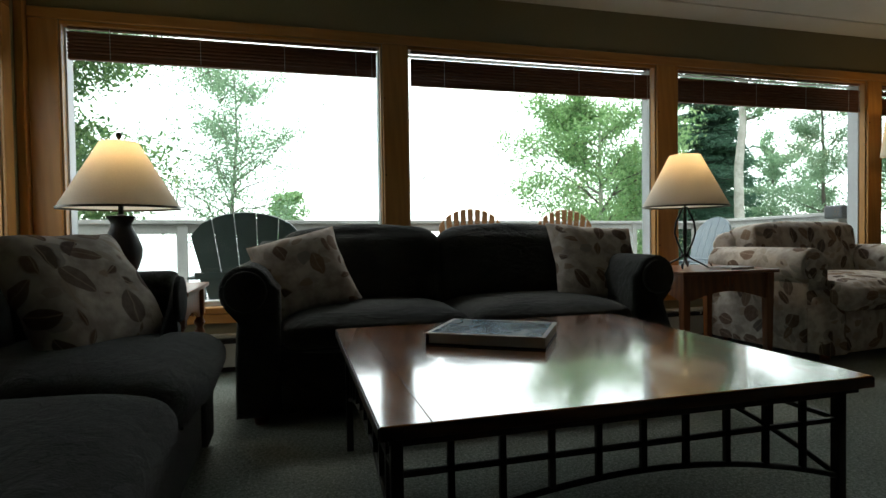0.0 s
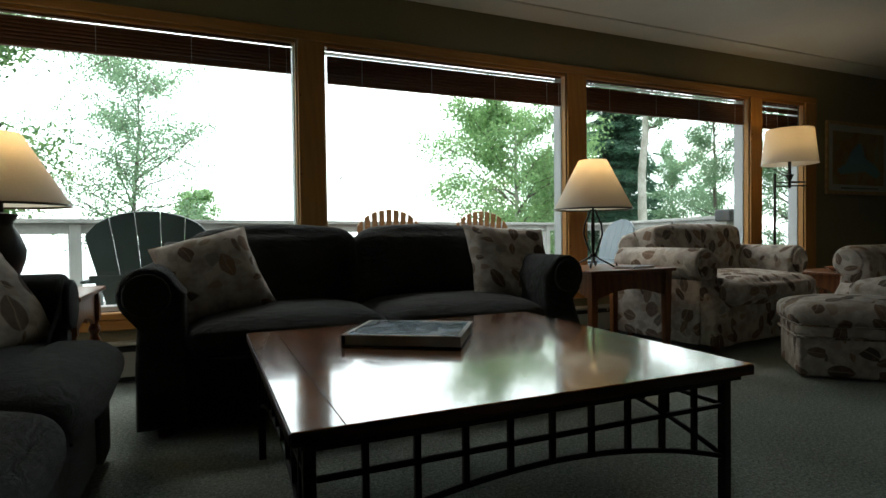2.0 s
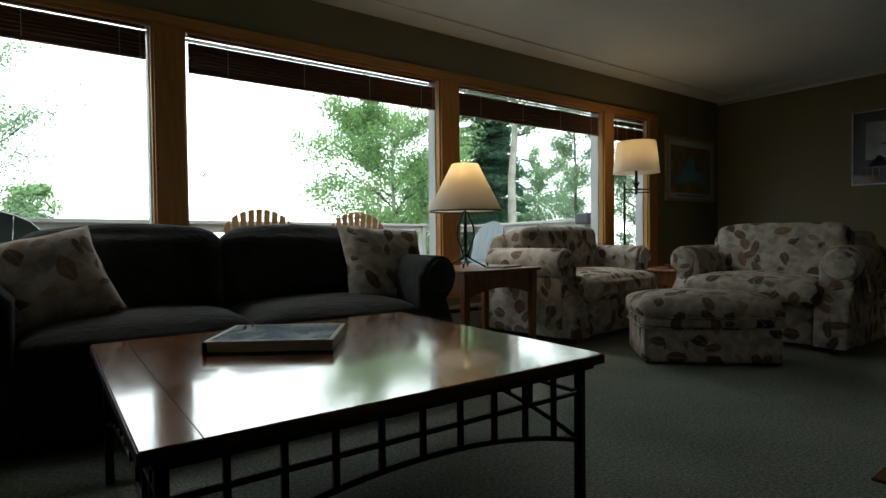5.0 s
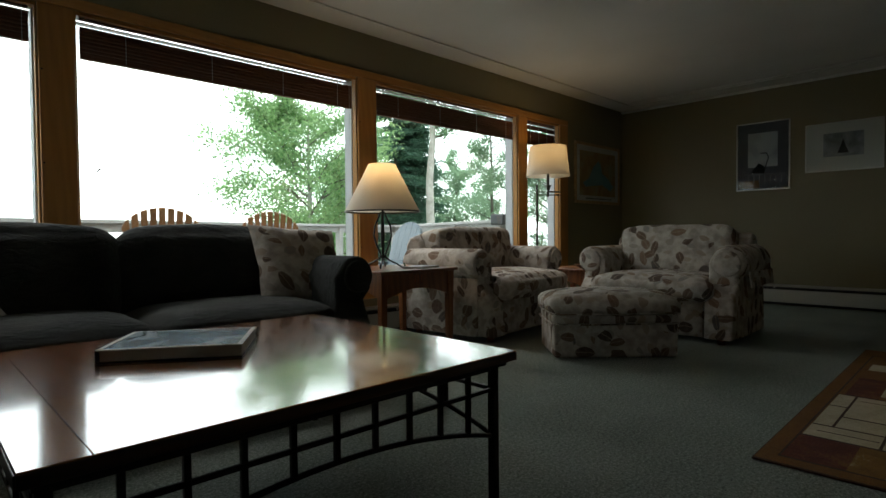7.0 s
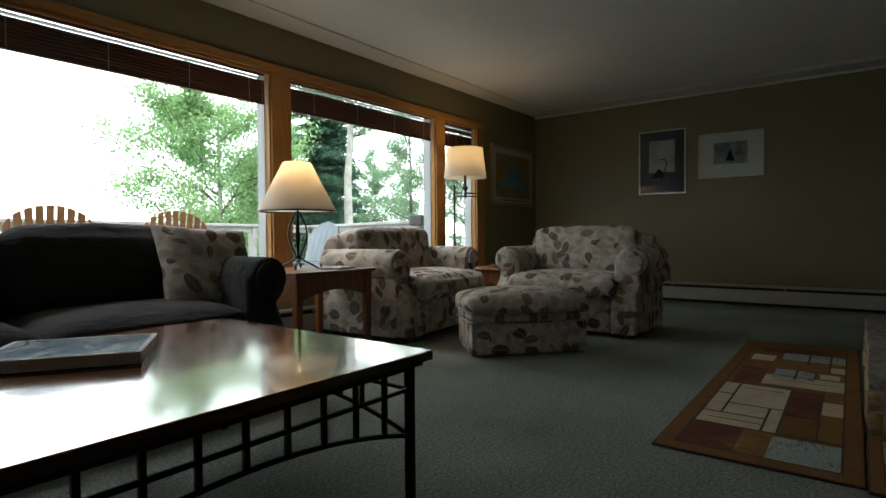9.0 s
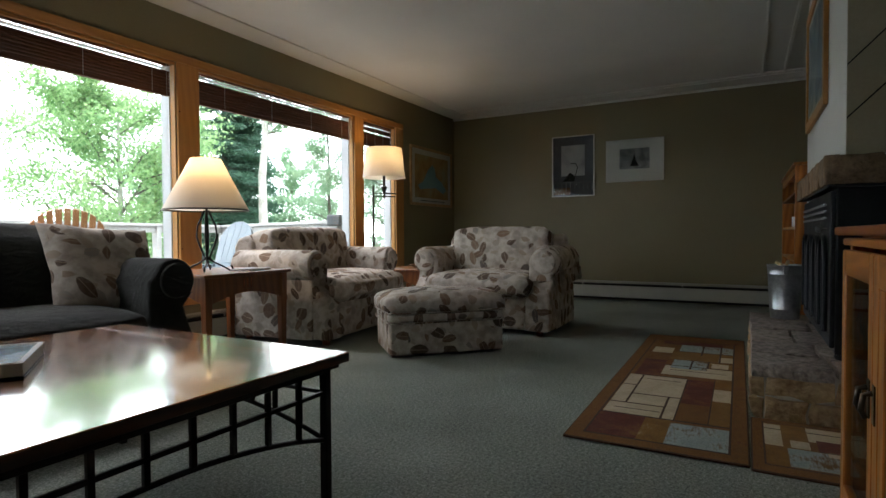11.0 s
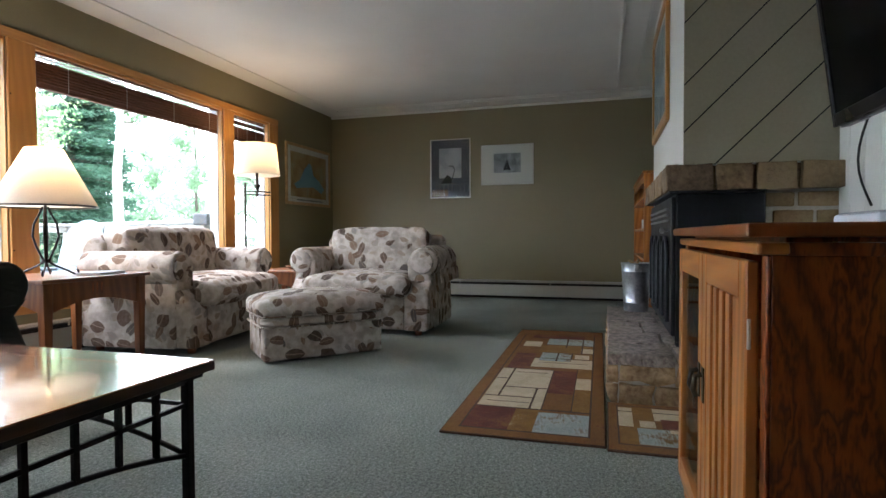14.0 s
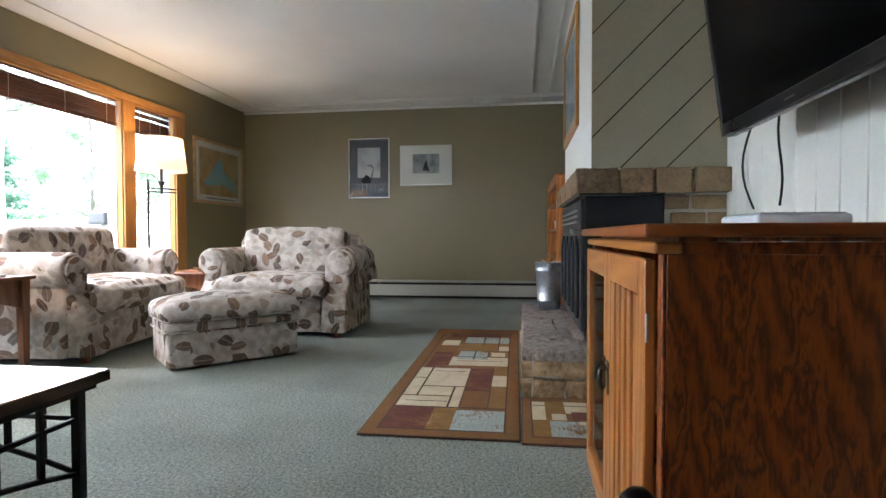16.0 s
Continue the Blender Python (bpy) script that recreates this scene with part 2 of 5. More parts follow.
def shade_material():
    """Cream lamp-shade cloth that lets lamplight through."""
    m, nt, b = material("shade_cloth")
    out = nt.nodes["Material Output"]
    t, x = nt.nodes.new("ShaderNodeBsdfTranslucent"), nt.nodes.new("ShaderNodeMixShader")
    v = coords(nt)
    c = ramp(nt, grain(nt, v, 140, 3), [(0.3, (0.60, 0.57, 0.52)), (0.7, (0.73, 0.70, 0.65))])
    nt.links.new(c, b.inputs["Base Color"])
    b.inputs["Roughness"].default_value = 0.8
    t.inputs["Color"].default_value = (0.90, 0.855, 0.76, 1)
    x.inputs["Fac"].default_value = 0.6
    nt.links.new(b.outputs["BSDF"], x.inputs[1])
    nt.links.new(t.outputs["BSDF"], x.inputs[2])
    nt.links.new(x.outputs["Shader"], out.inputs["Surface"])
    relief(nt, b, grain(nt, v, 300, 2), 0.1, 0.001)
    return m


def leaf_material(name, dark, light):
    m, nt, b = material(name)
    out = nt.nodes["Material Output"]
    geo = nt.nodes.new("ShaderNodeNewGeometry")
    c = ramp(nt, geo.outputs["Random Per Island"], [(0.0, dark), (1.0, light)])
    nt.links.new(c, b.inputs["Base Color"])
    b.inputs["Roughness"].default_value = 0.6
    t, x = nt.nodes.new("ShaderNodeBsdfTranslucent"), nt.nodes.new("ShaderNodeMixShader")
    nt.links.new(c, t.inputs["Color"])
    x.inputs["Fac"].default_value = 0.6
    nt.links.new(b.outputs["BSDF"], x.inputs[1])
    nt.links.new(t.outputs["BSDF"], x.inputs[2])
    nt.links.new(x.outputs["Shader"], out.inputs["Surface"])
    return m


def carpet_material():
    m, nt, b = material("green_grey_carpet")
    v = coords(nt)
    g1, g2, g3 = grain(nt, v, 1.3, 3), grain(nt, v, 80, 3, 0.75), grain(nt, v, 170, 2, 0.75)
    f = calc(nt, "ADD", calc(nt, "MULTIPLY", g1, 0.15), calc(nt, "ADD", calc(nt, "MULTIPLY", g2, 0.45), calc(nt, "MULTIPLY", g3, 0.4)))
    nt.links.new(ramp(nt, f, [(0.39, (0.085, 0.104, 0.084)), (0.51, (0.255, 0.285, 0.242)), (0.61, (0.46, 0.49, 0.435))]), b.inputs["Base Color"])
    b.inputs["Roughness"].default_value = 0.95
    relief(nt, b, calc(nt, "ADD", g3, g2), 0.8, 0.014)
    return m


CARPET = carpet_material()
OLIVE = plain("olive_wall_paint", (0.185, 0.160, 0.088), (0.219, 0.192, 0.110), 0.55, 1.2, 90, 0.08, 0.003, contrast=0.5)
WHITE_WALL = plain("white_wall_paint", (0.62, 0.63, 0.60), (0.70, 0.71, 0.68), 0.5, 1.5, 70, 0.08, 0.003)
CEILING = plain("white_ceiling_paint", (0.60, 0.60, 0.57), (0.68, 0.68, 0.65), 0.8, 1.5, 120, 0.2, 0.003)
HEATER = plain("cream_enamel", (0.36, 0.35, 0.30), (0.42, 0.41, 0.36), 0.4, 3, 80, 0.03)
PINE = wood("orange_pine", (0.34, 0.155, 0.035), (0.45, 0.215, 0.053), (14, 14, 1.2), 0.42, 2.5, 0.25)
PINE_X = wood("orange_pine_lengthwise", (0.34, 0.155, 0.035), (0.45, 0.215, 0.053), (1.2, 14, 14), 0.42, 2.5, 0.25)
OAK = wood("honey_oak", (0.27, 0.085, 0.014), (0.47, 0.175, 0.033), (12, 12, 1.0), 0.38, 3)
OAK_X = wood("honey_oak_lengthwise", (0.27, 0.085, 0.014), (0.47, 0.175, 0.033), (1.0, 12, 12), 0.38, 3)
OAK_DARK = veneer("red_oak_veneer")
CHERRY = wood("cherry_wood", (0.12, 0.034, 0.008), (0.225, 0.074, 0.020), (1.2, 10, 10), 0.32, 3, 0.4, 0.2)
CHERRY_Z = wood("cherry_wood_upright", (0.12, 0.034, 0.008), (0.225, 0.074, 0.020), (10, 10, 1.2), 0.34, 3, 0.4)
TABLETOP = wood("varnished_tabletop", (0.20, 0.060, 0.015), (0.40, 0.145, 0.042), (10, 1.2, 10), 0.18, 2.5, 0.35, 1.0)
TABLETOP.node_tree.nodes["Principled BSDF"].inputs["IOR"].default_value = 1.5
TABLETOP.node_tree.nodes["Principled BSDF"].inputs["Coat IOR"].default_value = 2.1
TABLETOP.node_tree.nodes["Principled BSDF"].inputs["Coat Roughness"].default_value = 0.075
nt = TABLETOP.node_tree
b = nt.nodes["Principled BSDF"]
swirl = grain(nt, coords(nt, (2, 1, 1)), 6, 4, 0.6, 1.5)
nt.links.new(calc(nt, "ADD", calc(nt, "MULTIPLY", swirl, 0.12), 0.02), b.inputs["Coat Roughness"])
wave = nt.nodes.new("ShaderNodeBump")
wave.inputs["Strength"].default_value, wave.inputs["Distance"].default_value = 0.02, 0.01
nt.links.new(swirl, wave.inputs["Height"])
nt.links.new(wave.outputs["Normal"], b.inputs["Coat Normal"])
BAMBOO = wood("bamboo_blind", (0.055, 0.018, 0.008), (0.16, 0.06, 0.025), (3, 40, 60), 0.55, 4, 0.3)
CHARCOAL = twill("charcoal_twill")
LEAFY = leafy("leaf_print_cloth")
IRON = plain("black_iron", (0.008, 0.008, 0.008), (0.025, 0.022, 0.02), 0.45, 6, 120, 0.2, 0.002, 0.6)
STOVE = plain("black_stove_iron", (0.008, 0.009, 0.011), (0.02, 0.022, 0.026), 0.4, 5, 90, 0.2, 0.002, 0.4)
STOVE.node_tree.nodes["Principled BSDF"].inputs["Specular IOR Level"].default_value = 0.18
# near-black wood: the unlit table edge's shade is put into the colour
EDGE = wood("shaded_wood_edge", (0.018, 0.007, 0.003), (0.055, 0.020, 0.008), (1.5, 1.5, 14), 0.45, 3)
STOVE.node_tree.nodes["Principled BSDF"].inputs["Metallic"].default_value = 0.0
BRONZE = plain("dark_bronze", (0.03, 0.025, 0.02), (0.08, 0.065, 0.05), 0.35, 6, 100, 0.1, 0.002, 0.9)
ZINC = plain("galvanised_zinc", (0.26, 0.28, 0.30), (0.52, 0.55, 0.58), 0.38, 9, 60, 0.1, 0.002, 0.9)
GLASS = pane_material("window_glass", 0.025, 0.45)
PICTURE_GLASS = pane_material("picture_glass", 0.008, 0.2)
SHADE = shade_material()
VINYL = plain("white_vinyl", (0.48, 0.50, 0.51), (0.56, 0.58, 0.59), 0.4, 3, 60, 0.03)
BLACK_PLASTIC = plain("black_plastic", (0.006, 0.006, 0.007), (0.012, 0.012, 0.013), 0.3, 4, 150, 0.05, 0.001)

BLACK_PLASTIC.node_tree.nodes["Principled BSDF"].inputs["Specular IOR Level"].default_value = 0.2

# ---- the room ----
SILL, HEAD = 0.40, 2.075
OPENINGS = [(-1.215, 0.625), (0.798, 2.695), (2.883, 4.755), (4.915, 5.53)]


def wall(name, lo, hi, mat, label, bm=None):
    return tagged(part(name, bm or box(lo, hi), mat), label, "wall", kind="structure")


bm = box((WEST - 0.2, SOUTH - 0.2, -0.1), (EAST + 0.2, NORTH + 0.15, 0))
box((WEST - 0.2, -5.2, -0.1), (0.95, SOUTH - 0.2, 0), bm=bm)
tagged(part("floor", bm, CARPET), "grey-green cut-pile wall-to-wall carpet", "floor", kind="structure")
bm = box((WEST - 0.2, SOUTH - 0.2, HIGH), (EAST + 0.2, NORTH + 0.2, HIGH + 0.12))
box((WEST - 0.2, -5.2, HIGH), (0.95, SOUTH - 0.2, HIGH + 0.12), bm=bm)
tagged(part("ceiling", bm, CEILING), "flat white painted ceiling", "ceiling", kind="structure")
bm = box((WEST, NORTH, 0), (EAST, NORTH + 0.15, SILL - 0.04))
box((WEST, NORTH, HEAD), (EAST, NORTH + 0.15, HIGH), bm=bm)
edges = [WEST] + [e for o in OPENINGS for e in o] + [EAST]
for a, b in zip(edges[::2], edges[1::2]):
    box((a, NORTH, SILL - 0.04), (b, NORTH + 0.15, HEAD), bm=bm)
wall("wall_north", 0, 0, OLIVE, "olive painted wall with four large window openings", bm)
wall("wall_east", (EAST, SOUTH - 0.15, 0), (EAST + 0.15, NORTH + 0.15, HIGH), OLIVE, "plain olive painted end wall")
wall("wall_south", (0.75, SOUTH - 0.15, 0), (EAST, SOUTH, HIGH), WHITE_WALL, "white wall behind the television and chimney")
wall("wall_alcove_east", (0.75, -5.0, 0), (0.9, SOUTH - 0.15, HIGH), OLIVE, "plain olive wall of the adjoining alcove")
wall("wall_alcove_south", (WEST - 0.15, -5.15, 0), (0.9, -5.0, HIGH), OLIVE, "plain olive end wall of the adjoining alcove")
wall("wall_alcove_west", (WEST - 0.15, -5.0, 0), (WEST, SOUTH, HIGH), OLIVE, "plain olive side wall of the adjoining alcove")
bm = box((WEST - 0.15, SOUTH, 0), (WEST, NORTH + 0.15, SILL - 0.04))
box((WEST - 0.15, SOUTH, HEAD), (WEST, NORTH + 0.15, HIGH), bm=bm)
for a, b in ((SOUTH, 2.72), (3.42, NORTH + 0.15)):
    box((WEST - 0.15, a, SILL - 0.04), (WEST, b, HEAD), bm=bm)
wall("wall_west", 0, 0, OLIVE, "olive painted wall with one window", bm)


def window(index, a, b, south_facing=False):
    """A fixed window: vinyl frame, pane, timber jambs and sill. Local x runs along the wall, y outwards."""
    w = thing("window_%d" % index, "large fixed picture window with pine jambs and sill", "window", kind="structure")
    if south_facing:
        w.matrix_basis = pose(WEST, 0, 0, 0, 0, 90)
        n = 0.0
    else:
        n = NORTH
    part("window_sill", box((a, n - 0.03, SILL - 0.04), (b, n + 0.051, SILL), 0.006), PINE_X, w)
    part("jamb", box((a, n - 0.002, SILL), (a + 0.008, n + 0.05, HEAD), 0.001), PINE, w)
    part("jamb", box((b - 0.008, n - 0.002, SILL), (b, n + 0.05, HEAD), 0.001), PINE, w)
    part("head_jamb", box((a + 0.008, n - 0.002, HEAD - 0.02), (b - 0.008, n + 0.05, HEAD), 0.002), PINE_X, w)
    x0, x1, z0, z1, t = a + 0.002, b - 0.002, SILL + 0.002, HEAD - 0.022, 0.014
    bm = box((x0, n + 0.052, z0), (x0 + t, n + 0.148, z1), 0.002)
    box((x1 - t, n + 0.052, z0), (x1, n + 0.148, z1), 0.002, bm=bm)
    box((x0 + t, n + 0.052, z0), (x1 - t, n + 0.148, z0 + 0.03), 0.003, bm=bm)
    box((x0 + t, n + 0.10, z1 - 0.006), (x1 - t, n + 0.148, z1), 0.001, bm=bm)
    part("window_frame", bm, VINYL, w, "white vinyl frame")
    pane = part("pane", box((x0 + t, n + 0.13, z0 + 0.03), (x1 - t, n + 0.136, z1 - 0.006)), GLASS, w, "clear glass")
    pane.visible_shadow = False
    return w


for k, (a, b) in enumerate(OPENINGS):
    window(k + 1, a, b)
window(5, 2.72, 3.42, True)

# pine casings round the windows
case = thing("trim_windows", "orange pine casing boards framing the window wall", "trim", kind="structure")
y0, y1 = NORTH - 0.022, NORTH - 0.001
part("head_casing", box((WEST + 0.052, y0, HEAD + 0.001), (5.70, y1, HEAD + 0.063), 0.004), PINE_X, case)
part("apron", box((WEST + 0.052, y0, SILL - 0.10), (5.70, y1, SILL - 0.042), 0.004), PINE_X, case)
posts = [WEST + 0.052] + [e for o in OPENINGS for e in o] + [5.70]
for a, b in zip(posts[::2], posts[1::2]):
    part("mullion_board", box((a + 0.003, y0, SILL - 0.04), (b - 0.003, y1, HEAD), 0.004), PINE, case)
for a, b in OPENINGS:
    for z in (0.72, 1.22, 1.72):
        part("screw", turned([(0.005, 0), (0.005, 0.002), (0.002, 0.003)], 10, m=pose(0, 0, 0, 90)), IRON, case, "dark screw head").location = (b + 0.016, y0 - 0.0001, z)
case2 = thing("trim_west_window", "orange pine casing boards of the side window", "trim", kind="structure")
part("head_casing", box((WEST + 0.001, 2.62, HEAD + 0.001), (WEST + 0.022, 3.52, HEAD + 0.063), 0.004), PINE, case2)
for a in (2.621, 3.424):
    part("side_casing", box((WEST + 0.001, a, SILL - 0.1), (WEST + 0.022, a + 0.096, HEAD), 0.004), PINE, case2)
tagged(part("trim_corner", box((WEST + 0.001, NORTH - 0.05, 0.26), (WEST + 0.05, NORTH - 0.001, HIGH - 0.002), 0.006), PINE), "pine corner post between the windows", "trim", kind="structure")

# thin bead round the ceiling
bead = thing("trim_ceiling", "thin white bead lines run round the ceiling", "trim", kind="structure")
for off in (0.33, 0.43):
    part("bead", box((EAST - off, SOUTH + off, HIGH - 0.014), (EAST - off + 0.022, NORTH - off + 0.1, HIGH - 0.001), 0.003), CEILING, bead)
part("bead", box((WEST + 0.3, NORTH - 0.27, HIGH - 0.012), (EAST - 0.33, NORTH - 0.258, HIGH - 0.001), 0.003), CEILING, bead)
for y in (-0.13, -0.32):
    part("bead", box((3.1, y, HIGH - 0.014), (EAST - 0.43, y + 0.022, HIGH - 0.001), 0.003), CEILING, bead)
part("crown_strip", box((EAST - 0.03, SOUTH, HIGH - 0.03), (EAST - 0.001, NORTH - 0.001, HIGH - 0.001), 0.006), CEILING, bead)


def heater(name, length, m):
    """Baseboard heater: back plate, sloping hood, front panel with gaps above and below."""
    h = thing(name, "cream enamel hydronic baseboard heater along the wall", "heater", m, "baseboard heaters")
    part("back_plate", box((0, -0.01, 0.02), (length, -0.001, 0.235), 0.002), HEATER, h)
    part("hood", extruded([(-0.01, 0.235), (-0.055, 0.232), (-0.060, 0.218), (-0.056, 0.217), (-0.052, 0.226), (-0.01, 0.229)], 0, length), HEATER, h).matrix_basis = Matrix(((0, 1, 0, 0), (1, 0, 0, 0), (0, 0, 1, 0), (0, 0, 0, 1)))
    part("front_panel", box((0, -0.068, 0.04), (length, -0.063, 0.180), 0.003), HEATER, h)
    # plain black block: fin pack, drawn down to paint shadow in the lower gap
    part("fin_pack", box((0.005, -0.060, 0.012), (length - 0.005, -0.012, 0.205)), IRON, h, "dark finned pack in the slot, its black also painting the gap's shadow")
    n = max(2, round(length / 1.2))
    for k in range(n):
        x = length * (k + 0.5) / n
        part("bracket", box((x - 0.006, -0.0675, 0.19), (x + 0.006, -0.012, 0.225), 0.001), HEATER, h)
    return h


heater("baseboard_heater", 6.2, pose(-1.3, NORTH, 0))
heater("baseboard_heater", 4.6, pose(EAST, NORTH - 0.12, 0, 0, 0, -90))


def blind(a, b, low, slits, gap=0.072):
    """Woven bamboo blind drawn up under its headrail."""
    w = thing("bamboo_blind", "dark brown woven bamboo blind drawn up", "blind", pose((a + b) / 2, NORTH + 0.035, 0), "window blinds")
    half = (b - a) / 2 - 0.03
    part("headrail", box((-half, -0.012, HEAD - 0.034), (half, 0.012, HEAD - 0.022), 0.003), BAMBOO, w)
    bm, z, k = None, low + 0.025, 0
    while z < HEAD - gap:
        d = 0.016 + 0.006 * noise.noise(Vector((a * 3, z * 40, 0)))
        bm = tube([(-half, d * (1 if k % 2 else -1) * 0.4, z), (half, d * (1 if k % 2 else -1) * 0.4, z)], 0.0075, 6, bm)
        z += 0.029 if slits and z > low + 0.1 and k % 4 == 3 else 0.0105
        k += 1
    part("slats", bm, BAMBOO, w, smooth=50)
    part("bottom_rail", box((-half, -0.016, low), (half, 0.016, low + 0.022), 0.004), BAMBOO, w)
    for x in (-half * 0.75, -half * 0.2, half * 0.35, half * 0.85):
        part("cord", tube([(x, -0.02, low + 0.01), (x, -0.021, HEAD - 0.03)], 0.0018, 6), VINYL, w, "pale cord")
    part("pull_cord", tube([(half - 0.03, -0.024, low - 0.45), (half - 0.03, -0.024, HEAD - 0.03)], 0.0015, 6), VINYL, w, "pale cord")
    return w


for (a, b), low, s, gap in zip(OPENINGS, (1.865, 1.825, 1.815, 1.80), (0, 0, 0, 1), (0.052, 0.068, 0.068, 0.04)):
    blind(a, b, low, s, gap)
wb = blind(2.72, 3.42, 1.80, 0)
wb.matrix_basis = pose(WEST - 0.035, 3.07, 0, 0, 0, 90)


# ---- upholstery ----
LIFT = 0.042


def arm_outline(w, roll_z, roll_r, side, roll_out=None, flare=0.01):
    """Rolled arm in section: upright panel with a scroll leaning outwards."""
    pts = [(w / 2, LIFT), (w / 2, roll_z)]
    cx = -roll_r * 0.25 if roll_out is None else -roll_out
    for k in range(15):
        a = radians(20 + k * 17)
        pts.append((cx + roll_r * math.cos(a), roll_z + roll_r * math.sin(a)))
    pts += [(-w / 2 + 0.005, roll_z - roll_r * 0.85), (-w / 2 - flare * 0.4, roll_z * 0.66), (-w / 2 - flare * 0.9, roll_z * 0.5), (-w / 2 - flare, LIFT)]
    return [(x * side, z) for x, z in pts]


def seat(name, width, depth, n, cloth, label, category, m, group="", back=0.88, seat_z=0.46, roll_z=0.60, roll_r=0.115, arm_w=0.2, arms=(1, 1), skirt=True, arm_set=0.02, over=0.02, plump=0.21, roll_out=None, tee=0.0, flares=(0.01, 0.01)):
    """Sofa or armchair facing -y, origin at the middle of its front edge on the floor."""
    s = thing(name, label, category, m, group)
    inner = width / 2 - arm_w
    part("base", box((-inner - 0.01, 0.06, LIFT + 0.01), (inner + 0.01, depth - 0.05, seat_z - 0.15), 0.02, 2), cloth, s, smooth=40)
    part("back", extruded([(depth - 0.28, 0.1), (depth - 0.02, 0.06), (depth, 0.3), (depth - 0.01, back - 0.17), (depth - 0.05, back - 0.11), (depth - 0.12, back - 0.09), (depth - 0.19, back - 0.14)], -width / 2 + 0.05, width / 2 - 0.05, 0.03, 3), cloth, s, smooth=50).matrix_basis = Matrix(((0, 1, 0, 0), (1, 0, 0, 0), (0, 0, 1, 0), (0, 0, 0, 1)))
    for side, on, flare in zip((-1, 1), arms, flares):
        if on:
            part("arm", extruded(arm_outline(arm_w, roll_z, roll_r, -side, roll_out, flare), arm_set, depth - 0.06, 0.022, 3), cloth, s, smooth=50).location = (side * (width / 2 - arm_w / 2), 0, 0)
            part("arm_cap", extruded([(roll_r * 0.8 * math.cos(radians(k * 24)), roll_r * 0.8 * math.sin(radians(k * 24))) for k in range(15)], -0.012, 0.02, 0.008, 2), cloth, s, smooth=50).location = (side * (width / 2 - arm_w / 2 + (roll_r * 0.25 if roll_out is None else roll_out)), arm_set - 0.008, roll_z)
        if on and arm_set > 0.05:
            pts = [(0.03, LIFT), (arm_set + 0.1, LIFT), (arm_set + 0.1, roll_z - 0.12), (arm_set + 0.02, roll_z - 0.13), (0.05, seat_z - 0.13)]
            if tee > 0.6:
                pts = [(0.03, LIFT), (arm_set + 0.1, LIFT), (arm_set + 0.1, seat_z - 0.15), (0.03, seat_z - 0.15)]
            fp = part("arm_front", extruded(pts, -arm_w / 2 + 0.004, arm_w / 2 + 0.004, 0.02, 3), cloth, s, smooth=50)
            fp.matrix_basis = Matrix.Translation((side * (width / 2 - arm_w / 2), 0, 0)) @ Matrix(((0, 1, 0, 0), (1, 0, 0, 0), (0, 0, 1, 0), (0, 0, 0, 1)))
    lo = -inner if arms[0] else -width / 2
    hi = inner if arms[1] else width / 2
    cw = (hi - lo) / n
    for k in range(n):
        x = lo + cw * (k + 0.5)
        if tee:
            ear = arm_w * tee
            ends = 2 if n == 1 else 1
            cb = puffy(cw + ear * ends - 0.006, depth - 0.22, 0.165, 0.075 if n > 1 else 0.06, 0.03, 17, 0.008, k * 3.1 + width, soften=3 if n > 1 else 1)
            out_side = -1 if k == 0 else 1
            limit = cw / 2 if n == 1 else (cw - ear) / 2
            for q in cb.verts:
                if q.co.y > arm_set - 0.04 - (depth - 0.24) / 2:
                    if q.co.x * out_side > limit:
                        q.co.x = out_side * limit
                    elif n == 1 and q.co.x * out_side < -limit:
                        q.co.x = -out_side * limit
            cx = x if n == 1 else x + out_side * ear / 2
            part("seat_cushion", cb, cloth, s, smooth=60).matrix_basis = pose(cx, (depth - 0.24) / 2 - 0.01, seat_z - 0.075)
            ear = 2 * ear if n == 1 else ear
            zr = seat_z - 0.118
            rim = [(cx - out_side * (cw + ear) / 2 * 0.88, -0.012, zr), (cx - out_side * cw * 0.25, -0.024, zr), (cx, -0.026, zr), (cx + out_side * cw * 0.25, -0.022, zr), (cx + out_side * ((cw + ear) / 2 - 0.09), -0.012, zr), (cx + out_side * ((cw + ear) / 2 - 0.045), 0.014, zr), (cx + out_side * ((cw + ear) / 2 - 0.026), 0.055, zr)]
            part("piping", tube(rim, 0.0045, 6), cloth, s, smooth=60)
        else:
            part("seat_cushion", puffy(cw - 0.006, depth - 0.22, 0.16, 0.078, 0.02, 13, 0.008, k * 3.1 + width), cloth, s, smooth=60).matrix_basis = pose(x, (depth - 0.24) / 2 - 0.01, seat_z - 0.075)
            cord = piping(cw - 0.002, depth - 0.215, seat_z - 0.125, 0.06, s, cloth)
            cord.location = (x, (depth - 0.24) / 2 - 0.01, 0)
        part("back_cushion", puffy(cw + over, plump, back - seat_z + (0.03 if n == 1 else 0.045), 0.05 if n == 1 else 0.105, 0.018 if n == 1 else 0.022, 13, 0.012, k * 5.3 + width, soften=1 if n == 1 else 3), cloth, s, smooth=60).matrix_basis = pose(x, depth - 0.24, back - 0.045 - (back - seat_z + 0.03) / 2, -9)
    if skirt:
        part("front_rail", box((-inner, 0.045, LIFT), (inner, 0.075, seat_z - 0.145), 0.012, 2), cloth, s, smooth=40)
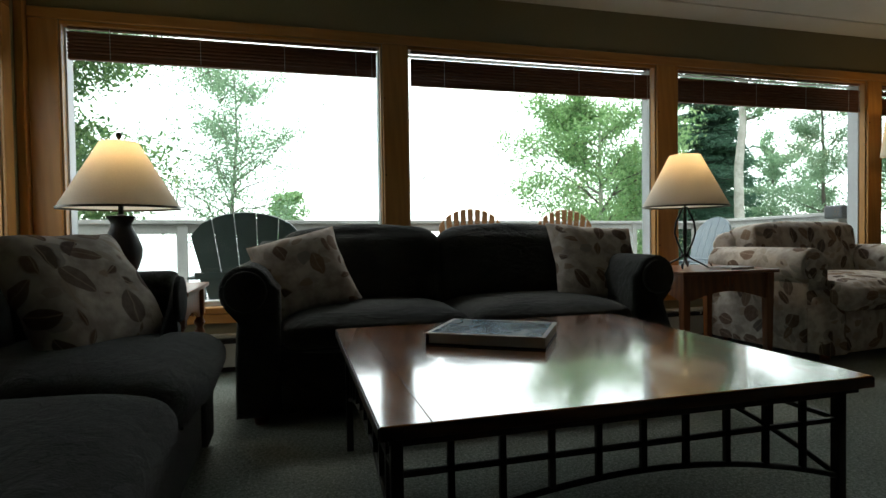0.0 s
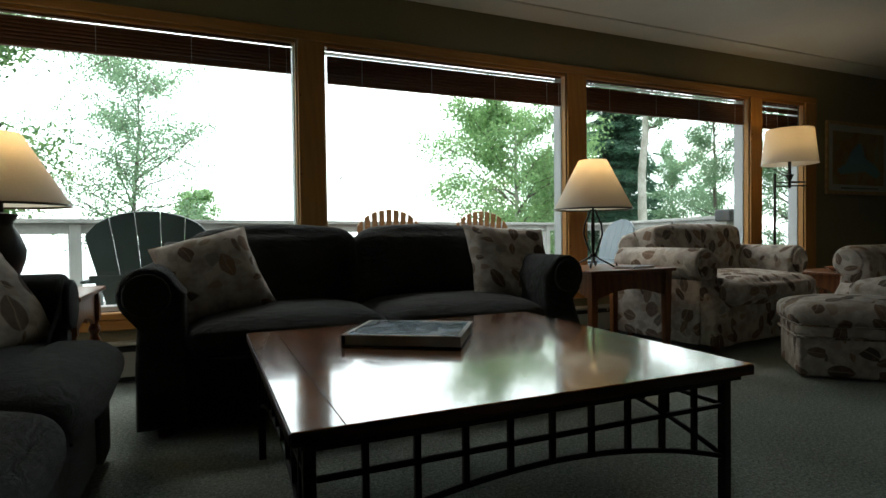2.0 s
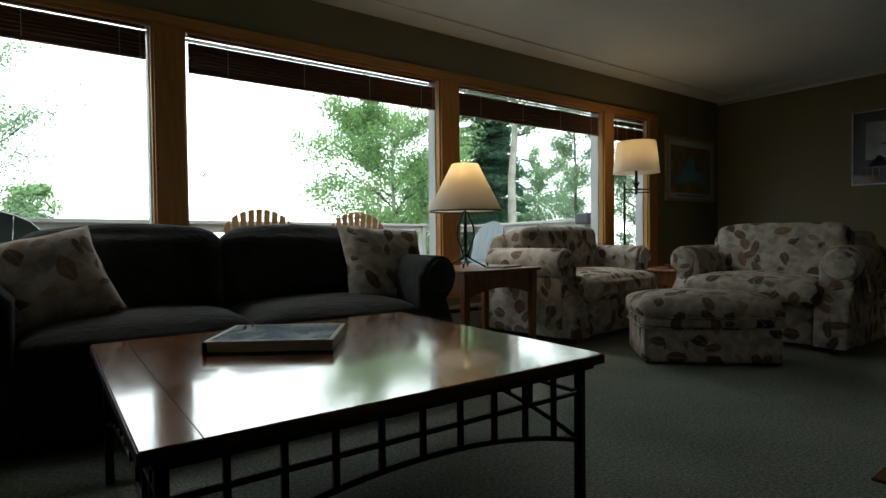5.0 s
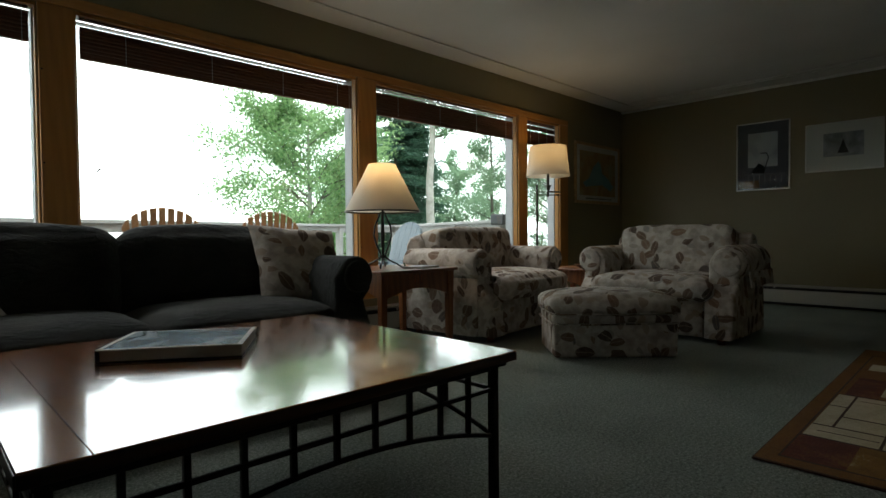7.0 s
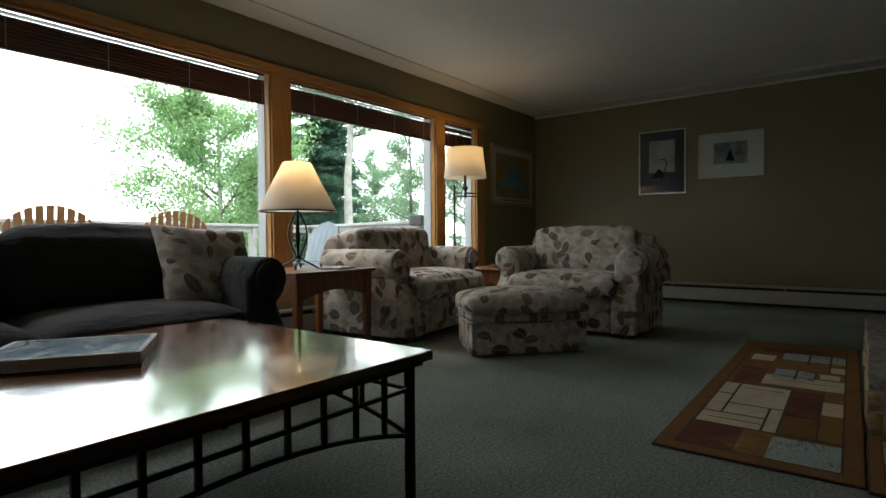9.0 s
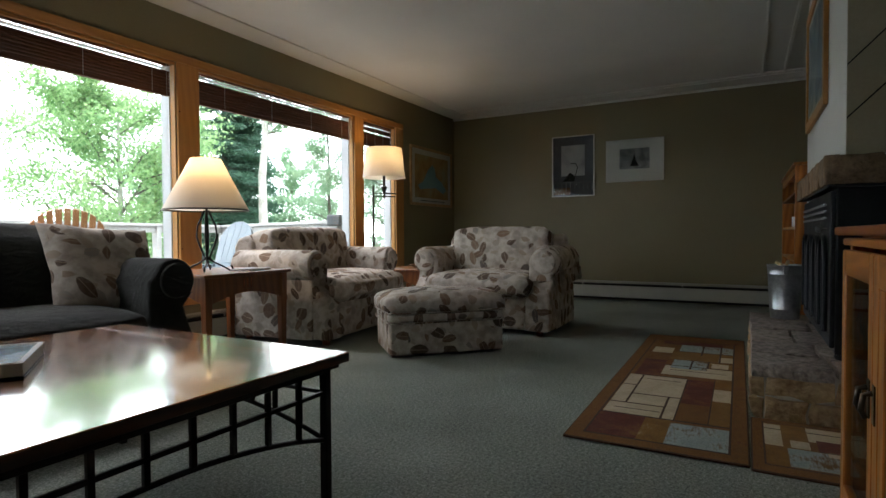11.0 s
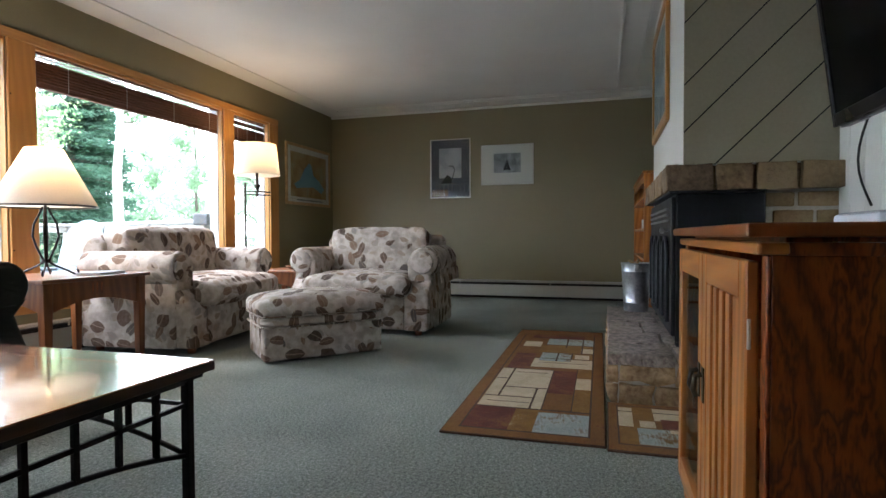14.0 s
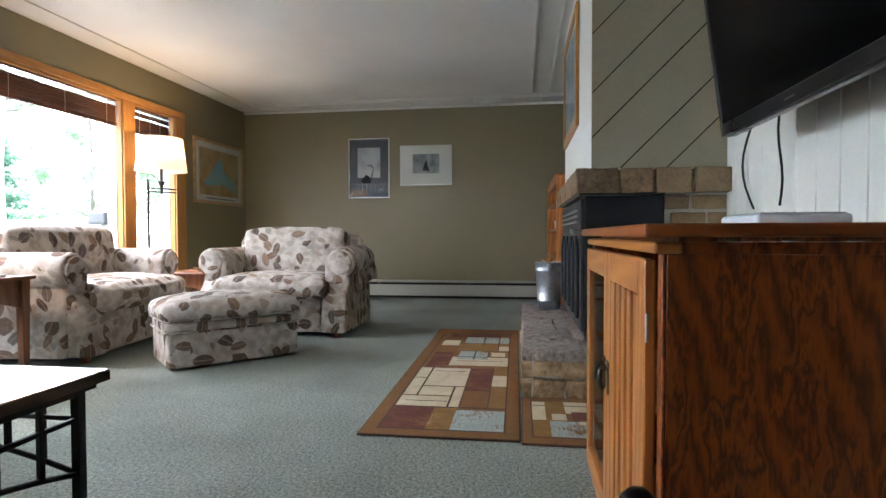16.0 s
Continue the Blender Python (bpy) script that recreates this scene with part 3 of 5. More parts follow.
    for x in (-width / 2 + 0.09, width / 2 - 0.09):
        for y in (0.1, depth - 0.12):
            part("foot", turned([(0.028, 0.0), (0.034, 0.05), (0.034, 0.07)], 14), CHERRY, s, "dark wooden foot", smooth=40).location = (x, y, 0)
    return s


def piping(w, d, z, r, parent, cloth):
    """A sewn cord round a cushion's edge."""
    pts = []
    for cx, cy, a0 in ((1, 1, 0), (-1, 1, 90), (-1, -1, 180), (1, -1, 270)):
        for k in range(6):
            a = radians(a0 + k * 18)
            pts.append((cx * (w / 2 - r) + r * math.cos(a), cy * (d / 2 - r) + r * math.sin(a), z + 0.004 * math.sin(len(pts) * 2.1)))
    pts.append(pts[0])
    return part("piping", tube(pts, 0.0055, 6), cloth, parent, smooth=60)


def throw_pillow(label, m, size=0.46, seed=0.0):
    bm = bmesh.new()
    n = 18
    grid = {}
    for f in (1, -1):
        for i in range(n + 1):
            for j in range(n + 1):
                u, v = 2 * i / n - 1, 2 * j / n - 1
                pin = 1 - 0.07 * (1 - u * u) * (1 if abs(v) > 0.5 else 0.6) * v * v
                pin2 = 1 - 0.07 * (1 - v * v) * u * u
                t = 0.085 * ((1 - u ** 4) * (1 - v ** 4)) ** 0.6
                p = Vector((u * size / 2 * pin2, f * t, v * size / 2 * pin))
                p += noise.noise_vector(p * 9 + Vector((seed, 0, 0))) * 0.008
                edge = i in (0, n) or j in (0, n)
                if edge and f == -1:
                    grid[f, i, j] = grid[1, i, j]
                else:
                    grid[f, i, j] = bm.verts.new(p)
        for i in range(n):
            for j in range(n):
                q = [grid[f, i, j], grid[f, i + 1, j], grid[f, i + 1, j + 1], grid[f, i, j + 1]]
                bm.faces.new(q[::f])
    p = tagged(part("throw_pillow", bm, LEAFY, smooth=70), label, "pillow", "throw pillows")
    p["group"] = "throw pillows"
    p.matrix_basis = m
    return p


seat("sofa", 2.1, 0.93, 2, CHARCOAL, "charcoal twill two-cushion sofa with rolled arms before the windows", "sofa", pose(0.86, 2.49, 0), "charcoal sofas", back=0.892, roll_z=0.590, roll_r=0.112, arm_w=0.18, roll_out=0.05, plump=0.235, flares=(0.01, 0.07))
seat("sofa", 1.82, 0.95, 2, CHARCOAL, "charcoal twill sofa with loose seat cushions, square to the window wall", "sofa", pose(-0.24, 1.50, 0, 0, 0, 90), "charcoal sofas", back=0.84, seat_z=0.455, roll_z=0.59, roll_r=0.11, arm_set=0.14, tee=0.92)
CHAIR = dict(back=0.902, seat_z=0.475, roll_z=0.585, roll_r=0.12, arm_w=0.2, arm_set=0.15, over=0.08, plump=0.27, tee=0.45)
seat("armchair", 1.28, 0.95, 1, LEAFY, "leaf-print rolled-arm armchair with its back to the window", "armchair", pose(3.815, 2.705, 0, 0, 0, 6), "leaf-print armchairs", **{**CHAIR, "over": 0.19})
seat("armchair", 1.23, 0.90, 1, LEAFY, "leaf-print rolled-arm armchair facing into the room beside the ottoman", "armchair", pose(4.20, 1.975, 0, 0, 0, -88), "leaf-print armchairs", **{**CHAIR, "tee": 0.28, "seat_z": 0.462})

r = 0.133
outline = [(r * math.cos(radians(a)), r * math.sin(radians(a))) for a in range(130, -31, -16)] + [(r + 0.012, -0.06), (r + 0.022, -0.17), (r + 0.012, -0.172), (r, -0.08)]
outline += [((r - 0.01) * math.cos(radians(a)), (r - 0.01) * math.sin(radians(a))) for a in range(-30, 131, 16)]
chair_b = [o for o in bpy.data.objects if o.name.startswith("armchair") and o.type == "EMPTY"][-1]
part("arm_cover", extruded(outline, 0.2, 0.8, 0.003, 1), LEAFY, chair_b, "loose cloth arm cover", smooth=50).location = (1.23 / 2 - 0.1 + 0.03, 0, 0.585)

ott = thing("ottoman", "leaf-print box ottoman with a stuffed top before the armchair", "ottoman", pose(3.53, 1.94, 0, 0, 0, -44))
part("box", box((-0.40, -0.24, 0.01), (0.40, 0.24, 0.24), 0.02, 3), LEAFY, ott, smooth=45)
part("band", puffy(0.815, 0.495, 0.075, 0.03, 0.006, 11, 0.004, 4.0), LEAFY, ott, smooth=60).location = (0, 0, 0.262)
part("cushion", puffy(0.84, 0.52, 0.14, 0.055, 0.022, 13, 0.009, 7.0), LEAFY, ott, smooth=60).location = (0, 0, 0.340)
piping(0.845, 0.525, 0.300, 0.06, ott, LEAFY)
piping(0.825, 0.505, 0.230, 0.04, ott, LEAFY)

throw_pillow("leaf-print square throw pillow leaning on the sofa's arm", pose(0.10, 2.865, 0.640, -32, -14, 10), 0.45, 1)
throw_pillow("leaf-print square throw pillow propped on the sofa's back cushion", pose(1.75, 2.915, 0.640, -33, 4, -6), 0.54, 2)
throw_pillow("leaf-print square throw pillow slumped against the sofa's arm", pose(-0.615, 2.095, 0.640, -36, 0, 62), 0.50, 3)

# ---- coffee table ----
TX0, TX1, TY0, TY1, TZ = 0.207, 1.415, 1.06, 2.21, 0.46
ct = thing("coffee_table", "square varnished wood coffee table on a black iron lattice frame", "table", pose((TX0 + TX1) / 2, (TY0 + TY1) / 2, 0))
hx, hy = (TX1 - TX0) / 2, (TY1 - TY0) / 2
part("tabletop", box((-hx + 0.102, -hy, TZ - 0.028), (hx - 0.102, hy, TZ), 0.0005, 1), TABLETOP, ct, "reddish varnished boards")
part("end_board", box((-hx, -hy, TZ - 0.028), (-hx + 0.100, hy, TZ), 0.0005, 1), TABLETOP, ct)
part("end_board", box((hx - 0.100, -hy, TZ - 0.028), (hx, hy, TZ), 0.0005, 1), TABLETOP, ct)
# thin dark strips paint the shade on the tabletop's edges
for x0, y0, x1, y1 in ((-hx, -hy - 0.004, hx, -hy - 0.0005), (-hx, hy + 0.0005, hx, hy + 0.004), (-hx - 0.004, -hy, -hx - 0.0005, hy), (hx + 0.0005, -hy, hx + 0.004, hy)):
    part("edge_band", box((x0, y0, TZ - 0.028), (x1, y1, TZ - 0.003), 0.001), EDGE, ct, "strip along the tabletop's edge with its shade painted in dark")
part("under_board", box((-hx + 0.02, -hy + 0.02, TZ - 0.045), (hx - 0.02, hy - 0.02, TZ - 0.029)), IRON, ct)
ix, iy = hx - 0.040, hy - 0.057
for sx in (-1, 1):
    for sy in (-1, 1):
        part("leg", box((sx * ix - 0.0125, sy * iy - 0.0125, 0), (sx * ix + 0.0125, sy * iy + 0.0125, TZ - 0.046), 0.002), IRON, ct)
for side in range(4):
    along, run, off = (True, ix, iy) if side < 2 else (False, iy, ix)
    s = 1 if side % 2 else -1

    def at(u, z, d=0.0):
        return (u, s * (off - d), z) if along else (s * (off - d), u, z)

    def bar(u0, z0, u1, z1, h):
        a, b = at(u0, z0, h), at(u1, z1, -h)
        return box([min(p, q) for p, q in zip(a, b)], [max(p, q) for p, q in zip(a, b)], 0.001)

    def arch(u):
        return 0.195 + 0.085 * (1 - (u / run) ** 2)

    part("top_rail", bar(-run + 0.0125, TZ - 0.062, run - 0.0125, TZ - 0.047, 0.006), IRON, ct)
    part("middle_rail", bar(-run + 0.014, 0.334, run - 0.014, 0.346, 0.005), IRON, ct)
    part("arched_rail", tube([at(run * k / 12, arch(run * k / 12)) for k in range(-12, 13)], 0.0075, 8), IRON, ct, smooth=50)
    for k in range(1, 10):
        u = -run + 2 * run * k / 10
        part("upright", bar(u - 0.007, arch(u) + 0.004, u + 0.007, TZ - 0.062, 0.0065), IRON, ct)

book = thing("book", "large hardback book with a blue lake cover on the table", "book", pose(0.715, 1.815, TZ + 0.001, 0, 0, -33))
m, nt, b = material("book_cover")
v = coords(nt)
# blue cover; the near-white end of the ramp paints in reflected sky
nt.links.new(ramp(nt, grain(nt, v, 7, 5, 0.6, 0.8), [(0.36, (0.06, 0.20, 0.40)), (0.47, (0.20, 0.45, 0.66)), (0.57, (0.74, 0.82, 0.86))]), b.inputs["Base Color"])
b.inputs["Roughness"].default_value = 0.16
b.inputs["Coat Weight"].default_value, b.inputs["Coat Roughness"].default_value, b.inputs["Coat IOR"].default_value = 1.0, 0.08, 2.0
PAPER = plain("paper_edges", (0.55, 0.53, 0.48), (0.68, 0.66, 0.6), 0.7, 3, 200, 0.2, 0.001)
NAVY = plain("navy_board", (0.01, 0.014, 0.022), (0.02, 0.028, 0.04), 0.3, 5, 90, 0.05, 0.001)
part("back_cover", box((-0.195, -0.155, 0), (0.195, 0.155, 0.003), 0.001), NAVY, book)
part("page_block", box((-0.187, -0.147, 0.0032), (0.192, 0.147, 0.0238), 0.001), PAPER, book, "white page edges")
part("front_cover", box((-0.195, -0.155, 0.024), (0.195, 0.155, 0.027), 0.001), PAPER, book, "white-bordered front cover")
part("spine", box((-0.1985, -0.155, 0), (-0.1955, 0.155, 0.027), 0.001), NAVY, book)
part("cover_picture", box((-0.18, -0.14, 0.0271), (0.18, 0.14, 0.0276)), m, book, "blue lake photograph with pale sky glare painted in")
for piece in book.children:
    for q in piece.data.vertices:
        q.co.z *= 1.45


# ---- tables and lamps ----
def side_table(label, m, w, d, h, top_mat, leg_mat, drawer=False, ball_legs=False):
    t = thing("side_table", label, "table", m)
    part("tabletop", box((-w / 2, -d / 2, h - 0.022), (w / 2, d / 2, h), 0.005, 2), top_mat, t)
    x, y, g = w / 2 - 0.048, d / 2 - 0.048, 0.027
    for sx in (-1, 1):
        for sy in (-1, 1):
            if ball_legs:
                bm = box((-g, -g, h - 0.17), (g, g, h - 0.0225), 0.003)
                turned([(0.014, 0.0), (0.02, 0.03), (0.016, 0.10), (0.02, 0.24), (0.028, h - 0.27), (0.018, h - 0.245), (0.017, h - 0.24), (0.03, h - 0.215), (0.018, h - 0.19), (0.022, h - 0.17)], 16, bm)
                part("leg", bm, leg_mat, t, "turned wooden leg", smooth=40).location = (sx * x, sy * y, 0)
                continue
            bm = box((-g, -g, 0), (g, g, h - 0.0225), 0.003)
            for q in bm.verts:
                if q.co.z < 0.05:
                    q.co.x *= 0.7
                    q.co.y *= 0.7
            part("leg", bm, leg_mat, t).location = (sx * x, sy * y, 0)
    for along, run, off in ((1, x, y), (0, y, x)):
        for s in (-1, 1):
            low, top = h - 0.185, h - 0.023
            pts = [(-run + g, top), (run - g, top)] + [((run - g) * (1 - k / 6), low + 0.055 * math.sin(math.pi * k / 12)) for k in range(13)]
            ap = part("apron", extruded(pts, -0.009, 0.009), leg_mat, t)
            ap.matrix_basis = pose(0, s * off, 0) if along else pose(s * off, 0, 0, 0, 0, 90)
    if drawer:
        for u in (-0.03, 0.0, 0.03):
            part("inlay_bar", box((u - 0.006, -y - 0.012, h - 0.105), (u + 0.006, -y - 0.0095, h - 0.04), 0.001), OAK_DARK, t, "dark inlaid bar")
    return t


side_table("cherry mission end table with arched aprons between sofa and armchair", pose(2.62, 3.12, 0), 0.71, 0.62, 0.58, CHERRY, CHERRY_Z, True)
side_table("brown wooden corner end table behind the sofas", pose(-0.80, 3.03, 0), 0.78, 0.62, 0.58, CHERRY, CHERRY_Z, False, True)
side_table("small dark wooden side table between the armchairs", pose(5.0, 3.05, 0), 0.5, 0.5, 0.47, CHERRY, CHERRY_Z)

BULB, nt, b = material("lit_bulb")
b.inputs["Emission Color"].default_value, b.inputs["Emission Strength"].default_value = (1, 0.72, 0.36, 1), 5


def shade_part(parent, r0, r1, z0, z1):
    part("shade", turned([(r0, z0), (r0 - 0.002, z0 + 0.004), (r1, z1), (r1 - 0.003, z1), (r0 - 0.006, z0 + 0.004), (r0, z0)], 56), SHADE, parent, "cream cloth shade", smooth=60)
    part("trim_ring", turned([(r0 + 0.001, z0 - 0.004), (r0 + 0.001, z0 + 0.006), (r0 - 0.007, z0 + 0.006), (r0 - 0.007, z0 - 0.004), (r0 + 0.001, z0 - 0.004)], 56), BRONZE, parent, smooth=60)
    part("spider", tube([(-r1 + 0.004, 0, z1 - 0.01), (r1 - 0.004, 0, z1 - 0.01)], 0.0025), BRONZE, parent)
    part("bulb", turned([(0.002, z0 + 0.19), (0.022, z0 + 0.18), (0.03, z0 + 0.15), (0.022, z0 + 0.12), (0.013, z0 + 0.095), (0.013, z0 + 0.04)], 16), BULB, parent, "lit bulb", smooth=60)


def lamp_light(x, y, z, watts):
    d = bpy.data.lights.new("lamp_light", "POINT")
    d.energy, d.color, d.shadow_soft_size = watts, (1.0, 0.66, 0.30), 0.03
    new("lamp_light", d).location = (x, y, z)


lamp = thing("table_lamp", "lit table lamp with cone shade and dark turned urn base", "lamp", pose(-0.775, 3.10, 0.581), "table lamps")
part("base", turned([(0.075, 0), (0.08, 0.015), (0.06, 0.03), (0.05, 0.05), (0.07, 0.10), (0.088, 0.16), (0.092, 0.21), (0.075, 0.27), (0.05, 0.32), (0.045, 0.345), (0.062, 0.375), (0.066, 0.385), (0.03, 0.39), (0.012, 0.395), (0.012, 0.46)], 36), STOVE, lamp, "dark glazed urn", smooth=50).scale = (1, 1, 0.925)
shade_part(lamp, 0.272, 0.085, 0.395, 0.722)
part("finial", turned([(0.004, 0.712), (0.006, 0.737), (0.014, 0.752), (0.012, 0.767), (0.002, 0.773)], 16), BRONZE, lamp, smooth=50)
lamp_light(-0.775, 3.10, 0.581 + 0.645, 2.2)

lamp = thing("table_lamp", "lit table lamp with cone shade and black iron scroll base", "lamp", pose(2.52, 3.11, 0.581), "table lamps")
part("stem", tube([(0, 0, 0.05), (0, 0, 0.48)], 0.008, 10), IRON, lamp, smooth=50)
for k in range(4):
    a = radians(45 + 90 * k)
    pts = [(0.150, 0.035), (0.158, 0.012), (0.14, 0.006), (0.10, 0.03), (0.05, 0.055), (0.02, 0.075), (0.018, 0.10), (0.045, 0.17), (0.062, 0.23), (0.055, 0.30), (0.03, 0.355), (0.012, 0.40)]
    part("scroll", tube([(r * math.cos(a), r * math.sin(a), z) for r, z in pts], 0.006, 8), IRON, lamp, smooth=60)
part("collar", turned([(0.022, 0.075), (0.026, 0.085), (0.022, 0.097)], 16), IRON, lamp, smooth=50)
shade_part(lamp, 0.265, 0.095, 0.40, 0.735)
lamp_light(2.52, 3.11, 0.581 + 0.66, 2.2)

lamp = thing("floor_lamp", "lit bronze swing-arm floor lamp with a drum shade behind the armchair", "lamp", pose(4.68, 3.34, 0))
part("base", turned([(0.13, 0), (0.13, 0.012), (0.11, 0.025), (0.03, 0.035), (0.012, 0.05)], 32), BRONZE, lamp, smooth=50)
part("pole", tube([(0, 0, 0.03), (0, 0, 1.32)], 0.011, 12), BRONZE, lamp, smooth=50)
part("swing_arm", tube([(0, 0, 1.24), (0.05, -0.03, 1.24), (0.22, -0.13, 1.24), (0.12, -0.05, 1.25)], 0.006, 8), BRONZE, lamp, smooth=50)
part("swing_arm", tube([(0, 0, 1.21), (0.05, -0.03, 1.21), (0.22, -0.13, 1.21)], 0.006, 8), BRONZE, lamp, smooth=50)
sub = part("socket", turned([(0.008, 1.19), (0.014, 1.22), (0.010, 1.25), (0.03, 1.30), (0.034, 1.31), (0.014, 1.315), (0.014, 1.44)], 18), BRONZE, lamp, smooth=50)
sub.location = (0.12, -0.05, 0)
piv = part("drum", turned([(0.221, 1.402), (0.219, 1.407), (0.184, 1.704), (0.181, 1.704), (0.215, 1.407), (0.221, 1.402)], 56), SHADE, lamp, "cream cloth drum shade", smooth=60)
piv.location = (0.12, -0.05, 0)
part("bulb", turned([(0.002, 1.59), (0.022, 1.58), (0.03, 1.55), (0.022, 1.52), (0.013, 1.49), (0.013, 1.44)], 16), BULB, lamp, "lit bulb", smooth=60).location = (0.12, -0.05, 0)
lamp_light(4.80, 3.29, 1.60, 2.7)

# ---- chimney corner ----
CX0, CX1, CY = 3.10, 4.88, -0.37
bm = box((CX0 + 0.012, SOUTH, 1.0), (CX1, CY, HIGH))
box((3.3, SOUTH, 0.0), (CX1, -0.73, 1.0), bm=bm)
chim = tagged(part("chimney_breast", bm, WHITE_WALL), "white plastered chimney breast with diagonal boards on its flank", "chimney", kind="structure")
GREY_BOARD = plain("olive_grey_board", (0.28, 0.25, 0.175), (0.34, 0.31, 0.225), 0.5, 2, 60, 0.1)
# diagonal boards on the flank: clipped strips, with open joints between them
step, start, k = (0.165, 0.217), -1.324, 0
c = start
while c < 2.4:
    wd = step[k % 2]
    own = bmesh.new()
    ring = [(-3.0, c + 3.0), (3.0, c - 3.0), (3.0, c - 3.0 + (wd - 0.007) * 1.414), (-3.0, c + 3.0 + (wd - 0.007) * 1.414)]
    # strip in (y, z) that climbs towards the wall; cut by the flank's rectangle
    f = own.faces.new([own.verts.new((CX0 + 0.0115, SOUTH + 0.002 + u, 1.16 + z)) for u, z in ring])
    for co, no in (((0, SOUTH + 0.002, 0), (0, -1, 0)), ((0, CY - 0.001, 0), (0, 1, 0)), ((0, 0, 1.152), (0, 0, -1)), ((0, 0, HIGH - 0.002), (0, 0, 1))):
        bmesh.ops.bisect_plane(own, geom=own.verts[:] + own.edges[:] + own.faces[:], plane_co=co, plane_no=no, clear_outer=True)
    if own.faces:
        ext = bmesh.ops.extrude_face_region(own, geom=own.faces[:])
        for q in ext["geom"]:
            if isinstance(q, bmesh.types.BMVert):
                q.co.x -= 0.012
        bmesh.ops.recalc_face_normals(own, faces=own.faces)
        part("board", own, GREY_BOARD, chim)
    else:
        own.free()
    c += wd * 1.414
    k += 1

part("joint_backing", box((CX0 + 0.0085, SOUTH + 0.002, 1.152), (CX0 + 0.0118, CY - 0.002, HIGH - 0.002)), STOVE, chim)

# white boards of the wall behind the television
wall_s = bpy.data.objects["wall_south"]
x = 0.76
while x < 3.0:
    part("plank", box((x + 0.002, SOUTH + 0.0005, 0.02), (min(x + 0.145, 3.098), SOUTH + 0.012, HIGH - 0.002), 0.003), WHITE_WALL, wall_s)
    x += 0.148

STONE = plain("field_stone", (0.20, 0.11, 0.047), (0.72, 0.52, 0.30), 0.8, 7, 38, 0.9, 0.02, scatter=9, contrast=0.4, vary=0.3)
MANTEL_STONE = plain("brown_ledge_stone", (0.10, 0.055, 0.026), (0.42, 0.28, 0.15), 0.8, 8, 45, 0.8, 0.014, scatter=9, contrast=0.45, vary=0.5)
BRICK = plain("tan_brick", (0.24, 0.155, 0.075), (0.46, 0.33, 0.18), 0.8, 8, 60, 0.6, 0.01, scatter=9, vary=0.3)
SLATE = plain("purple_grey_slate", (0.085, 0.066, 0.058), (0.60, 0.51, 0.44), 0.6, 16, 44, 0.9, 0.02, scatter=9, contrast=0.5, vary=0.3)
MORTAR = plain("pale_mortar", (0.34, 0.32, 0.28), (0.48, 0.46, 0.41), 0.9, 5, 80, 0.4, 0.006)
PALE_MORTAR = plain("white_mortar", (0.46, 0.43, 0.37), (0.66, 0.62, 0.55), 0.9, 5, 80, 0.5, 0.006)
rnd = random.Random(5)


def stone(name, lo, hi, mat, parent, rough=0.012, bevel=0.014):
    bm = box(lo, hi, min(bevel, min(b - a for a, b in zip(lo, hi)) * 0.3), 2)
    bmesh.ops.subdivide_edges(bm, edges=[e for e in bm.edges if e.calc_length() > 0.07], cuts=2, use_grid_fill=True)
    off = Vector((rnd.random() * 9, rnd.random() * 9, 0))
    for q in bm.verts:
        q.co += noise.noise_vector(q.co * 11 + off) * rough
    return part(name, bm, mat, parent, smooth=40)


hearth = tagged(part("hearth", box((2.87, SOUTH + 0.01, 0), (4.64, -0.035, 0.200)), PALE_MORTAR), "raised fieldstone hearth with slate slabs on top", "hearth", kind="structure")
for row, (z0, z1) in enumerate(((0.004, 0.095), (0.105, 0.185))):
    x = 2.85
    while x < 4.6:
        w = rnd.uniform(0.22, 0.4)
        stone("stone", (x, -0.06, z0), (min(x + w, 4.65), -0.012, z1), STONE, hearth, 0.02, 0.008)
        x += w + 0.012
    y = SOUTH + 0.05
    while y < -0.08:
        w = rnd.uniform(0.2, 0.34)
        stone("stone", (2.84, y, z0), (2.885, min(y + w, -0.065), z1), STONE, hearth, 0.02, 0.008)
        y += w + 0.012
x = 2.845
while x < 4.6:
    w = rnd.uniform(0.28, 0.42)
    y = -0.012
    while y > -0.9:
        d = rnd.uniform(0.18, 0.3)
        stone("slab", (x, max(y - d, -1.0), 0.187), (min(x + w, 4.66), y, 0.24), SLATE, hearth, 0.009, 0.006)
        y -= d + 0.016
    x += w + 0.016

# brick pier beside the stove
pier = tagged(part("brick_pier", box((3.112, SOUTH + 0.002, 0.241), (3.295, -0.735, 1.014)), PALE_MORTAR), "tan brick pier at the side of the stove", "chimney", kind="structure")
z, r = 0.25, 0
while z < 1.0:
    y = SOUTH + 0.004 - (0.08 if r % 2 else 0)
    while y < -0.74:
        a, b = max(y, SOUTH + 0.004), min(y + 0.17, -0.737)
        if b - a > 0.03:
            stone("brick", (3.10, a, z), (3.128, b, min(z + 0.068, 1.013)), BRICK, pier, 0.004, 0.006)
        y += 0.186
    z += 0.086
    r += 1

mantel = thing("mantel_shelf", "ledge of rough squared stones above the stove", "mantel", kind="structure")
part("core", box((3.06, SOUTH + 0.004, 1.02), (4.55, -0.33, 1.140)), MANTEL_STONE, mantel)
y = -0.285
